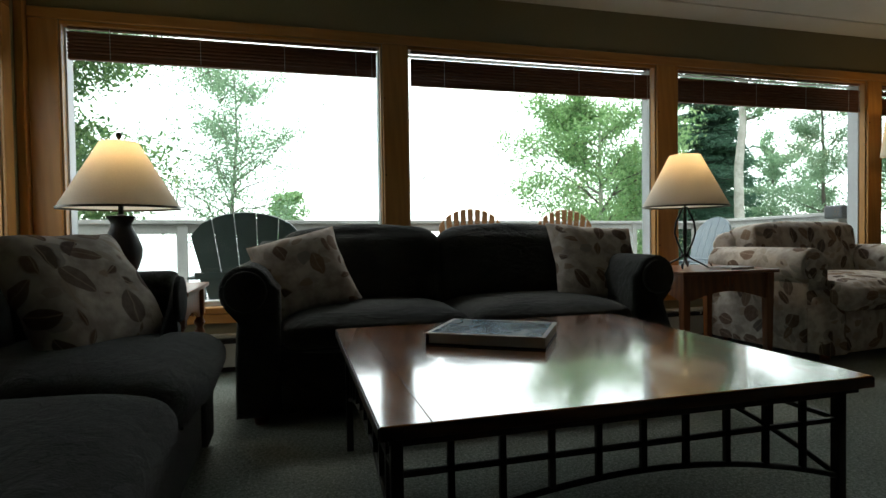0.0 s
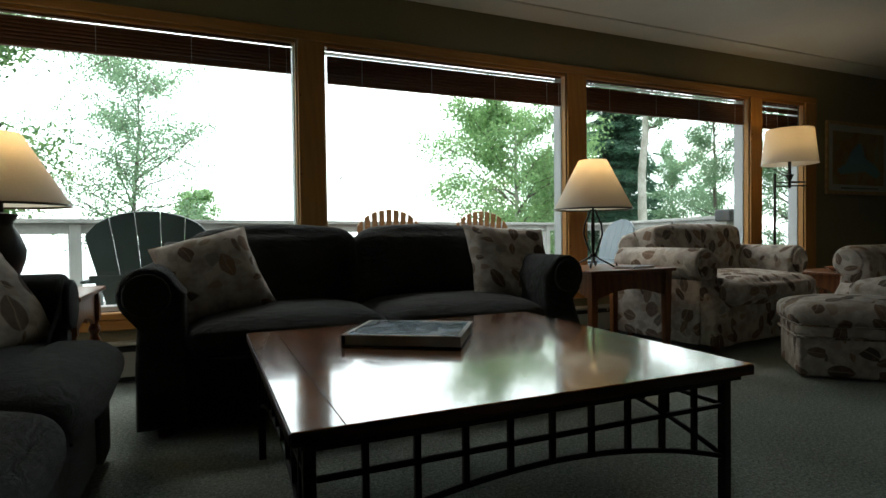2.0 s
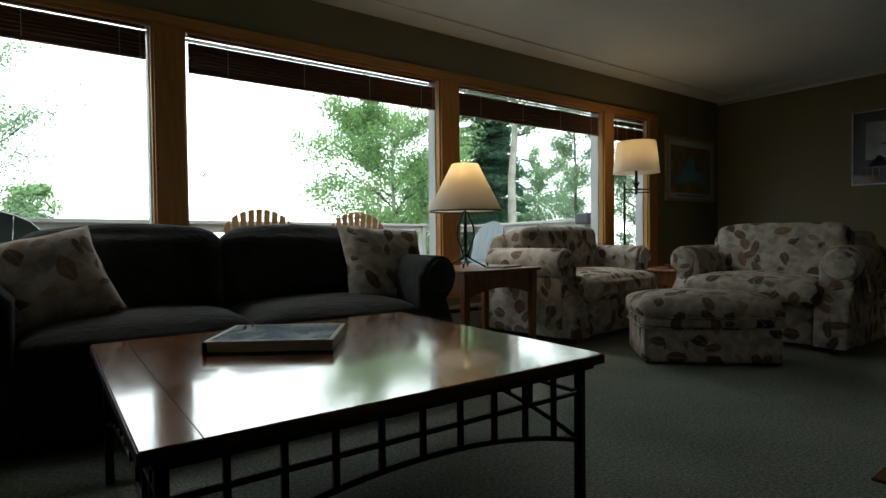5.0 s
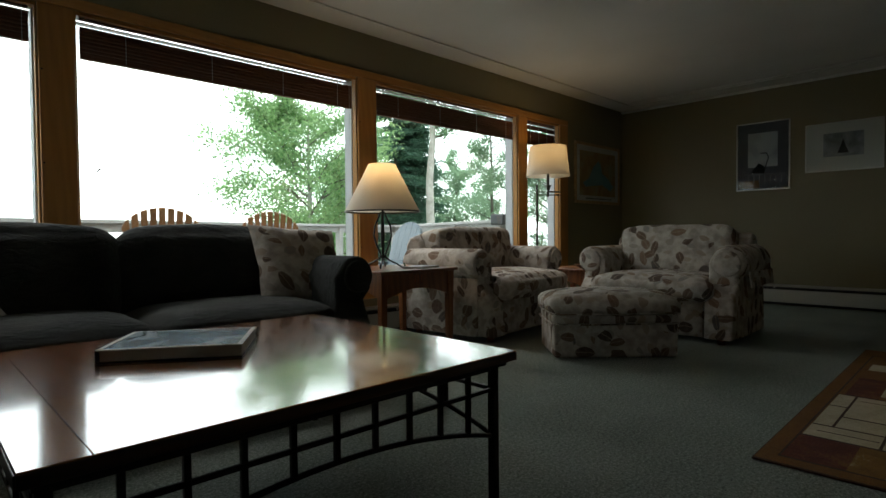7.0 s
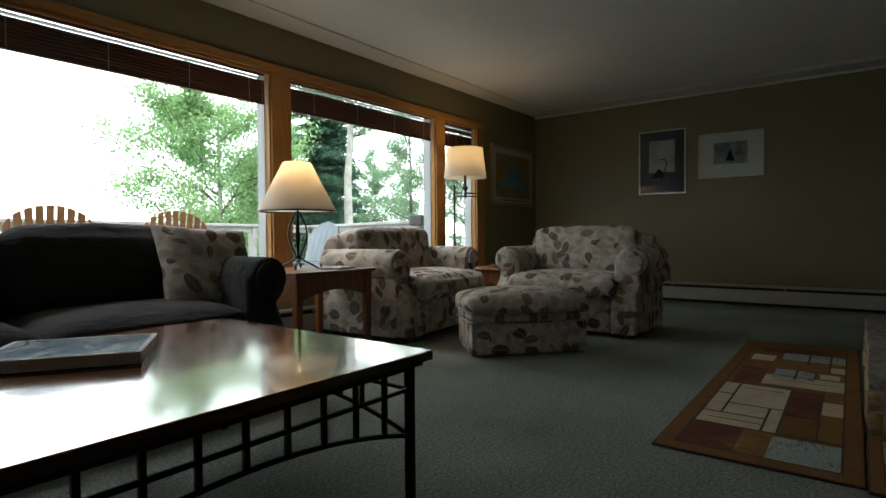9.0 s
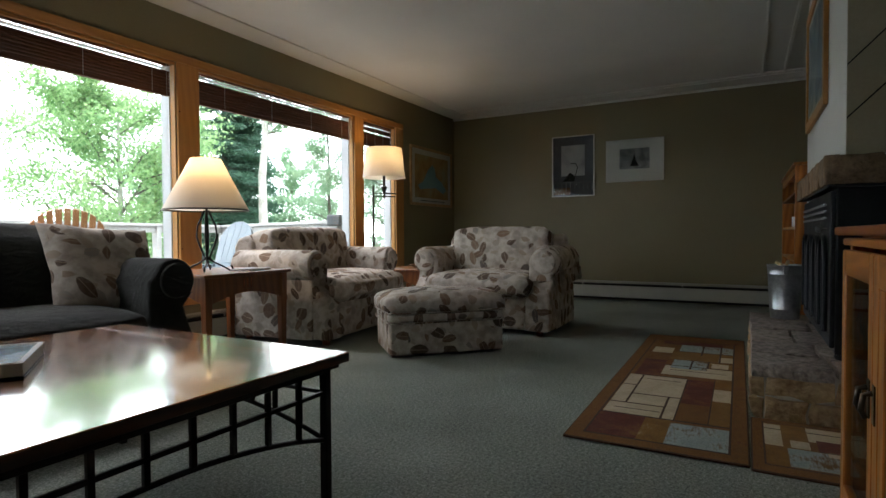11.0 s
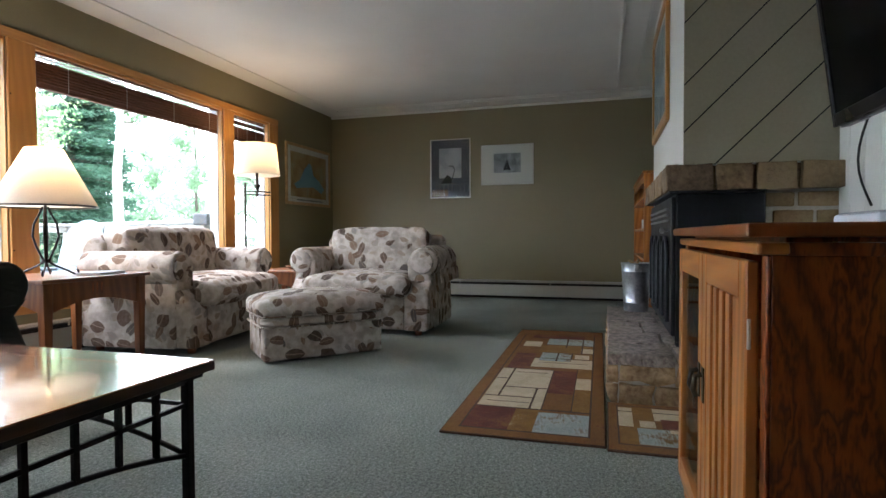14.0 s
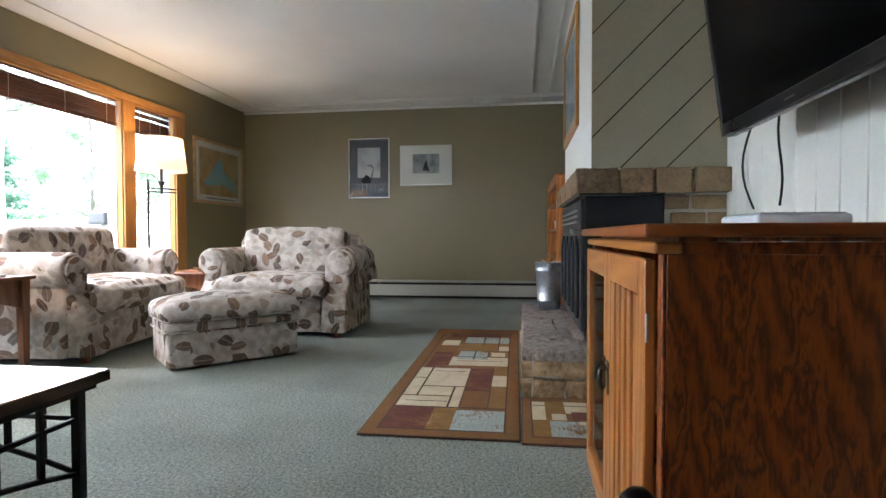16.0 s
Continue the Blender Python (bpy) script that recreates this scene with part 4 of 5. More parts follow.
for w, mat in ((0.205, MANTEL_STONE), (0.155, MANTEL_STONE), (0.165, BRICK), (0.19, BRICK)):
    stone("stone", (3.025, max(y - w, SOUTH + 0.005), 1.020), (3.075, y, 1.146), mat, mantel, 0.007, 0.007)
    y -= w + 0.02
x = 3.03
while x < 4.5:
    w = rnd.uniform(0.16, 0.26)
    stone("stone", (x, -0.345, 1.020), (min(x + w, 4.56), -0.285, 1.146), MANTEL_STONE, mantel, 0.007, 0.007)
    x += w + 0.018

st = thing("gas_stove", "black cast-iron fireplace stove with arched door tracery on the hearth", "stove", pose(3.04, -0.31, 0.2415))
part("body", box((0, -0.415, 0.03), (1.25, -0.02, 0.765), 0.008, 2), STOVE, st)
part("front_plate", box((-0.002, -0.021, 0.06), (1.252, 0.0, 0.75), 0.006, 2), STOVE, st)
part("top_plate", box((-0.012, -0.415, 0.766), (1.262, 0.012, 0.78), 0.004), STOVE, st)
for k in range(3):
    part("vent_slat", box((0.12, 0.001, 0.63 + k * 0.03), (1.13, 0.014, 0.642 + k * 0.03), 0.003), ZINC, st, "pale vent slat")
for k in range(4):
    cx = 0.2 + k * 0.28
    pts = [(cx - 0.11, 0.008, 0.12), (cx - 0.11, 0.008, 0.42)] + [(cx + 0.11 * math.cos(radians(a)), 0.008, 0.42 + 0.13 * math.sin(radians(a))) for a in range(170, -1, -17)] + [(cx + 0.11, 0.008, 0.12)]
    part("tracery", tube(pts, 0.011, 8), STOVE, st, smooth=60)
    part("mullion", tube([(cx, 0.006, 0.12), (cx, 0.006, 0.53)], 0.008, 8), STOVE, st, smooth=60)
part("door_knob", turned([(0.006, 0), (0.006, 0.02), (0.016, 0.028), (0.014, 0.042), (0.002, 0.046)], 16, m=pose(0, 0, 0, -90)), ZINC, st, "bright metal door knob", smooth=50).location = (0.10, 0.001, 0.585)
for x in (0.07, 1.18):
    part("foot", turned([(0.03, 0), (0.036, 0.012), (0.022, 0.06)], 14), STOVE, st, smooth=50).location = (x, -0.06, 0)
    part("foot", turned([(0.03, 0), (0.036, 0.012), (0.022, 0.06)], 14), STOVE, st, smooth=50).location = (x, -0.36, 0)

pail = thing("ash_pail", "galvanised metal pail standing on the hearth", "bucket", pose(4.42, -0.215, 0.2425))
part("body", turned([(0.082, 0), (0.084, 0.004), (0.088, 0.06), (0.091, 0.064), (0.089, 0.068), (0.100, 0.29), (0.103, 0.294), (0.101, 0.30), (0.105, 0.345), (0.109, 0.352), (0.105, 0.356), (0.101, 0.345), (0.085, 0.02), (0.002, 0.015)], 40), ZINC, pail, smooth=50)
part("handle", tube([(0.105 * math.cos(radians(a)), -0.03 - 0.02 * math.sin(radians(a)), 0.325 - 0.09 * math.sin(radians(a))) for a in range(0, 181, 15)], 0.004), ZINC, pail)
for a in (0, 180):
    part("ear", box((-0.012, -0.016, 0.30), (0.012, 0.016, 0.345), 0.003), ZINC, pail).location = (0.106 * math.cos(radians(a)), 0, 0)
part("kindling", tube([(-0.05, 0.02, 0.30), (0.06, -0.02, 0.375)], 0.012), STONE, pail, "brown kindling stick")
part("kindling", tube([(-0.03, -0.05, 0.31), (0.04, 0.05, 0.37)], 0.010), STONE, pail, "brown kindling stick")

# framed picture on the chimney's face
SILVER = plain("silver_frame", (0.45, 0.44, 0.42), (0.62, 0.6, 0.57), 0.35, 6, 90, 0.05, 0.001, 0.7)
MAT_WHITE = plain("white_mat", (0.55, 0.54, 0.52), (0.62, 0.61, 0.59), 0.7, 4, 120, 0.05, 0.001)
MAT_BLUE = plain("slate_blue_mat", (0.06, 0.065, 0.085), (0.10, 0.105, 0.13), 0.7, 4, 120, 0.05, 0.001)
PALE_OAK = wood("pale_oak_frame", (0.33, 0.20, 0.09), (0.46, 0.30, 0.15), (6, 6, 6), 0.45)


def art(name, tones, scale):
    m, nt, b = material(name)
    v = coords(nt)
    nt.links.new(ramp(nt, grain(nt, v, scale, 4, 0.55, 0.5), tones), b.inputs["Base Color"])
    b.inputs["Roughness"].default_value = 0.5
    return m


def framed(label, m, w, h, frame_mat, rail, mat_mat, inset, picture):
    """A picture standing in its local x-z plane, facing -y."""
    p = thing("framed_picture", label, "picture", m, "framed pictures")
    for x0, z0, x1, z1 in ((-w / 2, -h / 2, -w / 2 + rail, h / 2), (w / 2 - rail, -h / 2, w / 2, h / 2), (-w / 2 + rail, -h / 2, w / 2 - rail, -h / 2 + rail), (-w / 2 + rail, h / 2 - rail, w / 2 - rail, h / 2)):
        part("frame_rail", box((x0, -0.024, z0), (x1, -0.001, z1), 0.003), frame_mat, p)
    part("mat", box((-w / 2 + rail, -0.012, -h / 2 + rail), (w / 2 - rail, -0.002, h / 2 - rail)), mat_mat, p)
    l, r, t, bt = inset
    part("print", box((-w / 2 + l, -0.0136, -h / 2 + bt), (w / 2 - r, -0.0122, h / 2 - t)), picture, p)
    g = part("glazing", box((-w / 2 + rail, -0.018, -h / 2 + rail), (w / 2 - rail, -0.0165, h / 2 - rail)), PICTURE_GLASS, p, "picture glass")
    g.visible_shadow = False
    return p


SEA = art("grey_seascape", [(0.3, (0.06, 0.065, 0.07)), (0.5, (0.22, 0.23, 0.25)), (0.7, (0.42, 0.43, 0.46))], 6)
DUSK = art("dusk_harbour", [(0.3, (0.20, 0.21, 0.25)), (0.5, (0.42, 0.43, 0.48)), (0.75, (0.50, 0.50, 0.54))], 3)
MAP = art("lake_map", [(0.36, (0.30, 0.17, 0.06)), (0.5, (0.40, 0.27, 0.12)), (0.66, (0.36, 0.33, 0.2))], 5)
LAKE_BLUE = art("map_lake_blue", [(0.3, (0.14, 0.30, 0.40)), (0.7, (0.24, 0.42, 0.50))], 4)
PATH_BROWN = art("brown_path", [(0.3, (0.09, 0.045, 0.016)), (0.7, (0.17, 0.085, 0.03))], 9)
OVAL = art("lake_painting", [(0.3, (0.06, 0.09, 0.12)), (0.5, (0.2, 0.28, 0.34)), (0.7, (0.5, 0.5, 0.48))], 3)
pic = framed("upright print with a slate-blue mat in a thin silver frame", pose(EAST - 0.002, 1.943, 1.670, 0, 0, -90), 0.54, 0.765, SILVER, 0.012, MAT_BLUE, (0.12, 0.12, 0.12, 0.26), DUSK)
part("fence_line", box((-0.25, -0.0145, -0.209), (0.25, -0.0138, -0.203)), SEA, pic, "pale railing in the print")
for k in range(9):
    part("fence_post", box((-0.20 + k * 0.055, -0.0145, -0.30), (-0.193 + k * 0.055, -0.0138, -0.216)), SEA, pic)
part("lamp_hook", tube([(0.01, -0.0145, -0.20), (0.03, -0.0145, -0.12), (0.06, -0.0145, -0.02), (0.04, -0.0145, 0.03), (-0.02, -0.0145, 0.035)], 0.006, 6), STOVE, pic, "dark lamp arm in the print")
part("dark_shape", extruded([(-0.13, -0.19), (0.02, -0.19), (0.01, -0.11), (-0.04, -0.08), (-0.08, -0.13)], -0.0148, -0.0138), STOVE, pic, "dark shape in the print")
part("sand", box((-0.255, -0.0135, -0.36), (-0.03, -0.0123, -0.27)), PATH_BROWN, pic, "brown path in the print")
wide = framed("wide grey print with a white mat in a thin silver frame", pose(EAST - 0.002, 1.198, 1.694, 0, 0, -90), 0.665, 0.505, SILVER, 0.012, MAT_WHITE, (0.16, 0.16, 0.11, 0.15), SEA)
part("sail", extruded([(-0.05, -0.07), (0.05, -0.07), (0.02, 0.0), (0.0, 0.08), (-0.025, 0.0)], -0.0148, -0.0138), STOVE, wide, "dark shape in the print")
chart = framed("lake map in a pale oak frame", pose(6.39, NORTH - 0.002, 1.56), 1.08, 0.745, PALE_OAK, 0.035, MAT_WHITE, (0.11, 0.11, 0.10, 0.10), MAP)
part("lake_shape", extruded([(-0.36, -0.12), (-0.22, -0.06), (-0.12, 0.08), (0.0, 0.17), (0.06, 0.13), (0.10, 0.02), (0.26, -0.05), (0.38, -0.14), (0.30, -0.20), (0.10, -0.13), (-0.14, -0.15), (-0.30, -0.17)], -0.0148, -0.0138), LAKE_BLUE, chart, "blue lake on the map")
part("legend_bar", box((-0.30, -0.0134, -0.315), (0.34, -0.0123, -0.300)), SEA, chart, "grey line of print")
framed("tall lake picture in an orange pine frame", pose(4.22, CY + 0.002, 1.89, 0, 0, 180), 1.02, 0.78, PINE, 0.06, MAT_WHITE, (0.1, 0.1, 0.1, 0.1), OVAL)

# bookcase past the chimney
bc = thing("bookcase", "honey oak open bookcase beside the chimney", "bookcase", pose(4.93, -0.30, 0))
L, H, D = 1.65, 1.33, 0.28
part("side_panel", box((0, -D, 0), (0.022, 0, H - 0.022), 0.002), OAK, bc)
part("side_panel", box((L - 0.022, -D, 0), (L, 0, H - 0.022), 0.002), OAK, bc)
part("top", box((-0.012, -D, H - 0.021), (L + 0.012, 0.012, H), 0.003), OAK_X, bc)
part("back_panel", box((0.022, -D, 0.03), (L - 0.022, -D + 0.008, H - 0.022)), OAK_X, bc)
for k in range(5):
    part("shelf", box((0.023, -D + 0.009, 0.06 + k * 0.26), (L - 0.023, -0.005, 0.08 + k * 0.26), 0.002), OAK_X, bc)
part("arched_rail", box((0.023, -0.02, H - 0.08), (L - 0.023, -0.002, H - 0.022), 0.002), OAK_X, bc)
mug = thing("white_mug", "white china mug standing on a bookcase shelf", "mug", pose(5.9, -0.38, 0.861))
part("body", turned([(0.034, 0), (0.04, 0.006), (0.041, 0.09), (0.037, 0.09), (0.036, 0.01), (0.002, 0.008)], 28), MAT_WHITE, mug, smooth=50)
part("handle", tube([(0.04 + 0.026 * math.sin(radians(a)), 0, 0.048 + 0.03 * math.cos(radians(a))) for a in range(0, 181, 20)], 0.005), MAT_WHITE, mug, smooth=60)

# ---- television and its cabinet ----
SILVER_DARK = plain("dull_grey_trim", (0.10, 0.10, 0.10), (0.17, 0.17, 0.17), 0.4, 6, 90, 0.05, 0.001, 0.5)
tv = thing("television", "black flat-screen television on a tilted wall bracket", "television", pose(1.86, -0.79, 1.188, -7.5))
part("casing", box((-0.56, -0.045, 0), (0.56, -0.004, 0.64), 0.008, 2), BLACK_PLASTIC, tv)
m, nt, b = material("dark_screen")
b.inputs["Base Color"].default_value, b.inputs["Roughness"].default_value = (0.002, 0.002, 0.0025, 1), 0.14
b.inputs["IOR"].default_value = 1.12
for x0, z0, x1, z1 in ((-0.56, 0, -0.535, 0.64), (0.535, 0, 0.56, 0.64), (-0.535, 0, 0.535, 0.045), (-0.535, 0.61, 0.535, 0.64)):
    part("bezel", box((x0, -0.0035, z0), (x1, 0.008, z1), 0.003), BLACK_PLASTIC, tv)
part("screen", box((-0.535, -0.0035, 0.045), (0.535, 0.002, 0.61)), m, tv, "switched-off screen")
# tiny grey strip paints a glint on the lower bezel
part("maker_mark", box((-0.03, 0.0081, 0.016), (0.03, 0.0085, 0.022)), SILVER_DARK, tv)
part("underside_trim", box((-0.545, -0.040, -0.006), (0.545, -0.008, -0.0005), 0.002), SILVER_DARK, tv, "grey trim along the underside")
part("speaker_slot", extruded([(0.40 + 0.045 * math.cos(radians(a)), -0.024 + 0.011 * math.sin(radians(a))) for a in range(0, 360, 20)], 0.006, 0.009), BLACK_PLASTIC, tv).matrix_basis = Matrix(((1, 0, 0, 0), (0, 0, 1, 0), (0, -1, 0, 0), (0, 0, 0, 1)))
part("bracket_plate", box((-0.2, -0.065, 0.2), (0.2, -0.046, 0.45), 0.003), BLACK_PLASTIC, tv)
part("bracket_arm", box((-0.04, -0.24, 0.28), (0.04, -0.066, 0.36), 0.004), BLACK_PLASTIC, tv)

CAB = (1.06, 1.95, -0.235, -0.80, 0.825)
cx0, cx1, cf, cb, ch = CAB
cab = thing("tv_cabinet", "honey oak television cabinet with slatted and glazed doors", "cabinet", pose(cx0, cf, 0))
L, D = cx1 - cx0, cf - cb
part("side_panel", box((0, -D, 0), (0.02, -0.0085, ch - 0.05), 0.001), OAK_DARK, cab, "dark-grained oak veneer side")
part("side_rail", box((0, -D, ch - 0.0498), (0.02, -0.031, ch - 0.03), 0.001), OAK_DARK, cab)
part("side_panel", box((L - 0.02, -D, 0), (L, -0.0085, ch - 0.05), 0.002), OAK_DARK, cab)
part("back_panel", box((0.02, -D, 0.03), (L - 0.02, -D + 0.01, ch - 0.05)), OAK_X, cab)
part("bottom", box((0.021, -D + 0.011, 0.06), (L - 0.021, -0.024, 0.08)), OAK_X, cab)
part("shelf", box((0.021, -D + 0.011, 0.42), (L - 0.021, -0.06, 0.44)), OAK_X, cab)
part("stile", box((0, -0.008, 0), (0.03, -0.001, ch - 0.05), 0.002), OAK_DARK, cab)
part("stile", box((L - 0.03, -0.008, 0), (L, -0.001, ch - 0.05), 0.002), OAK, cab)
part("plinth", box((0.031, -0.022, 0), (L - 0.031, -0.006, 0.075), 0.002), OAK_X, cab)
RED_TOP = plain("red_oak_top", (0.20, 0.048, 0.008), (0.28, 0.075, 0.012), 0.35, 5, 120, 0.08, 0.002)
part("top_moulding", box((-0.012, -0.03, ch - 0.049), (L + 0.012, 0.014, ch - 0.03), 0.005, 2), OAK_X, cab)
part("top", box((-0.03, -D - 0.0, ch - 0.022), (L + 0.03, 0.032, ch), 0.005, 2), RED_TOP, cab, "overhanging oak top")
for k in range(6):
    y = -0.01 - D * (k + 0.5) / 6
    part("spacer", box((0.0, y - 0.03, ch - 0.0295), (L, y + 0.03, ch - 0.0225)), OAK_DARK, cab)


def cabinet_door(x0, x1, glazed, hinge_left):
    d = part("door", box((x0, 0.0, 0.085), (x0 + 0.05, 0.02, ch - 0.06), 0.003), OAK, cab, "glazed oak door" if glazed else "slatted oak door")
    part("door_stile", box((x1 - 0.05, 0, 0.085), (x1, 0.02, ch - 0.06), 0.003), OAK, d)
    part("door_rail", box((x0 + 0.05, 0.0, 0.085), (x1 - 0.05, 0.02, 0.15), 0.002), OAK_X, d)
    part("door_rail", box((x0 + 0.05, 0.0, ch - 0.125), (x1 - 0.05, 0.02, ch - 0.06), 0.002), OAK_X, d)
    if glazed:
        g = part("pane", box((x0 + 0.05, 0.008, 0.15), (x1 - 0.05, 0.012, ch - 0.125)), GLASS, d)
        g.visible_shadow = False
    else:
        n = 5
        w = (x1 - x0 - 0.1) / n
        for k in range(n):
            part("slat", box((x0 + 0.05 + k * w + (0.013 if k else 0), 0.009, 0.151), (x0 + 0.05 + (k + 1) * w - (0.013 if k < n - 1 else 0), 0.019, ch - 0.126), 0.002), OAK, d)
        part("backing", box((x0 + 0.05, 0.003, 0.15), (x1 - 0.05, 0.007, ch - 0.125)), OAK_DARK, d)
    xh = x0 - 0.006 if hinge_left else x1 + 0.006
    for zh in (0.17, ch - 0.20):
        part("hinge", tube([(xh, 0.016, zh), (xh, 0.016, zh + 0.048)], 0.003, 8), SILVER, d, "grey metal hinge")
    x = x1 - 0.025 if hinge_left else x0 + 0.025
    part("escutcheon", box((x - 0.012, 0.0205, 0.425), (x + 0.012, 0.0235, 0.505), 0.001), BRONZE, d, "dark iron pull")
    part("drop_pull", tube([(x, 0.024, 0.488), (x, 0.038, 0.484), (x, 0.042, 0.452), (x, 0.035, 0.438)], 0.006), BRONZE, d, smooth=60)


cabinet_door(0.035, L / 2 - 0.002, False, True)
cabinet_door(L / 2 + 0.002, L - 0.035, True, False)

DEVICE = plain("blue_white_plastic", (0.58, 0.62, 0.70), (0.68, 0.72, 0.80), 0.3, 4, 90, 0.03, 0.001)
dev = thing("set_top_box", "slim white set-top box lying on the cabinet", "electronics", pose(1.72, -0.69, ch + 0.001))
part("body", box((-0.13, -0.12, 0.004), (0.13, 0.10, 0.033), 0.010, 3), DEVICE, dev)
part("top_band", box((-0.118, -0.11, 0.0332), (0.118, 0.09, 0.036), 0.001), ZINC, dev, "grey top band")
for x in (-0.1, 0.1):
    part("foot", turned([(0.012, 0), (0.012, 0.0045)], 12), BLACK_PLASTIC, dev).location = (x, 0, 0)
for k, (x, sway) in enumerate(((2.72, 0.13), (2.45, 0.02), (1.72, 0.03))):
    pts = [(x + sway * math.sin(j * math.pi / 8 * (1 + k)), -1.02 + 0.01 * k, 1.32 - j * 0.05) for j in range(9)]
    tagged(part("cable", tube(pts, 0.005, 8), BLACK_PLASTIC, smooth=60), "black cable hanging down the white wall from the television", "cable", "television cables")
post = thing("floor_stand", "small black round-topped stand on the carpet before the cabinet", "stand", pose(1.0, -0.188, 0))
part("stem", turned([(0.026, 0.02), (0.024, 0.375), (0.028, 0.38), (0.027, 0.40), (0.015, 0.411), (0.002, 0.413)], 24), BLACK_PLASTIC, post, smooth=50)
part("foot", turned([(0.06, 0), (0.06, 0.012), (0.03, 0.02)], 28), BLACK_PLASTIC, post, smooth=50)


# ---- rugs ----
def weave(name, dark, light, third=None, spread=0.5):
    """Tufted wool in two tones, with a third dye bleeding in by patches."""
    m, nt, b = material(name)
    v = coords(nt)
    g1, g2, g3 = grain(nt, v, 8, 4, 0.65, 0.6), grain(nt, v, 150, 3, 0.7), grain(nt, coords(nt, (1, 5, 1)), 22, 4, 0.7)
    f = calc(nt, "ADD", calc(nt, "MULTIPLY", g1, 0.45), calc(nt, "MULTIPLY", g2, 0.55))
    tone = ramp(nt, f, [(0.36, dark), (0.64, light)])
    if third:
        bleed = calc(nt, "MULTIPLY", calc(nt, "SUBTRACT", calc(nt, "ADD", calc(nt, "MULTIPLY", g1, 0.6), calc(nt, "MULTIPLY", g3, 0.4)), spread), 9, clamp=True)
        tone = blend(nt, bleed, tone, third)
    nt.links.new(tone, b.inputs["Base Color"])
    b.inputs["Roughness"].default_value = 0.95
    relief(nt, b, g2, 0.7, 0.005)
    return m


RUST = weave("rust_wool", (0.12, 0.048, 0.007), (0.25, 0.11, 0.017), (0.13, 0.040, 0.012), 0.53)
MAROON = weave("maroon_wool", (0.080, 0.016, 0.008), (0.17, 0.040, 0.020), (0.19, 0.085, 0.016), 0.53)
CREAM = weave("cream_wool", (0.42, 0.34, 0.21), (0.66, 0.56, 0.40), (0.40, 0.30, 0.15), 0.6)
TEAL = weave("mottled_blue_wool", (0.22, 0.27, 0.26), (0.46, 0.52, 0.50), (0.16, 0.085, 0.02), 0.50)
GOLD = weave("gold_wool", (0.15, 0.068, 0.010), (0.28, 0.14, 0.024), (0.40, 0.32, 0.17), 0.58)
DARK = weave("dark_line_wool", (0.05, 0.022, 0.012), (0.09, 0.045, 0.025))
WOOLS = [RUST, MAROON, CREAM, TEAL, GOLD, DARK]


def rug(label, m, length, width, patches):
    """A flat-woven runner: one sheet cut into coloured fields. patches: (u0, v0, u1, v1, wool)."""
    us = sorted({0.0, 1.0, *(p[0] for p in patches), *(p[2] for p in patches)})
    vs = sorted({0.0, 1.0, *(p[1] for p in patches), *(p[3] for p in patches)})
    bm = bmesh.new()
    grid = [[bm.verts.new((u * length, v * width, 0.011)) for v in vs] for u in us]
    for i in range(len(us) - 1):
        for j in range(len(vs) - 1):
            f = bm.faces.new((grid[i][j], grid[i + 1][j], grid[i + 1][j + 1], grid[i][j + 1]))
            cu, cv = (us[i] + us[i + 1]) / 2, (vs[j] + vs[j + 1]) / 2
            for u0, v0, u1, v1, w in patches:
                if u0 <= cu <= u1 and v0 <= cv <= v1:
                    f.material_index = w
    r = thing("runner_rug", label, "rug", m, "patchwork runners")
    part("woven_sheet", bm, WOOLS, r)
    part("binding", box((-0.006, -0.006, 0.001), (length + 0.006, width + 0.006, 0.0105), 0.003), DARK, r, "dark bound edge")
    return r


def across(u, v0, v1, t=0.003):
    return (u - t, v0, u + t, v1, 5)


def along(v, u0, u1, t=0.008):
    return (u0, v - t, u1, v + t, 5)


P1 = [(0, 0, 1, 1, 0), (0.026, 0.085, 0.918, 0.91, 5), (0.031, 0.098, 0.913, 0.898, 0),
      (0.031, 0.60, 0.148, 0.898, 1), (0.031, 0.44, 0.148, 0.60, 4), (0.031, 0.098, 0.135, 0.44, 3),
      (0.15, 0.43, 0.45, 0.89, 2), (0.15, 0.225, 0.26, 0.43, 0), (0.26, 0.225, 0.45, 0.43, 1), (0.15, 0.098, 0.30, 0.225, 4),
      (0.30, 0.098, 0.39, 0.22, 2), (0.39, 0.098, 0.48, 0.22, 4),
      (0.455, 0.66, 0.63, 0.86, 1), (0.48, 0.098, 0.575, 0.655, 2), (0.55, 0.30, 0.65, 0.605, 3), (0.575, 0.098, 0.65, 0.30, 4), (0.585, 0.13, 0.635, 0.27, 2),
      (0.65, 0.098, 0.76, 0.65, 4), (0.66, 0.098, 0.72, 0.22, 2), (0.725, 0.655, 0.80, 0.85, 2),
      (0.76, 0.098, 0.855, 0.60, 3), (0.855, 0.2, 0.905, 0.8, 1)]
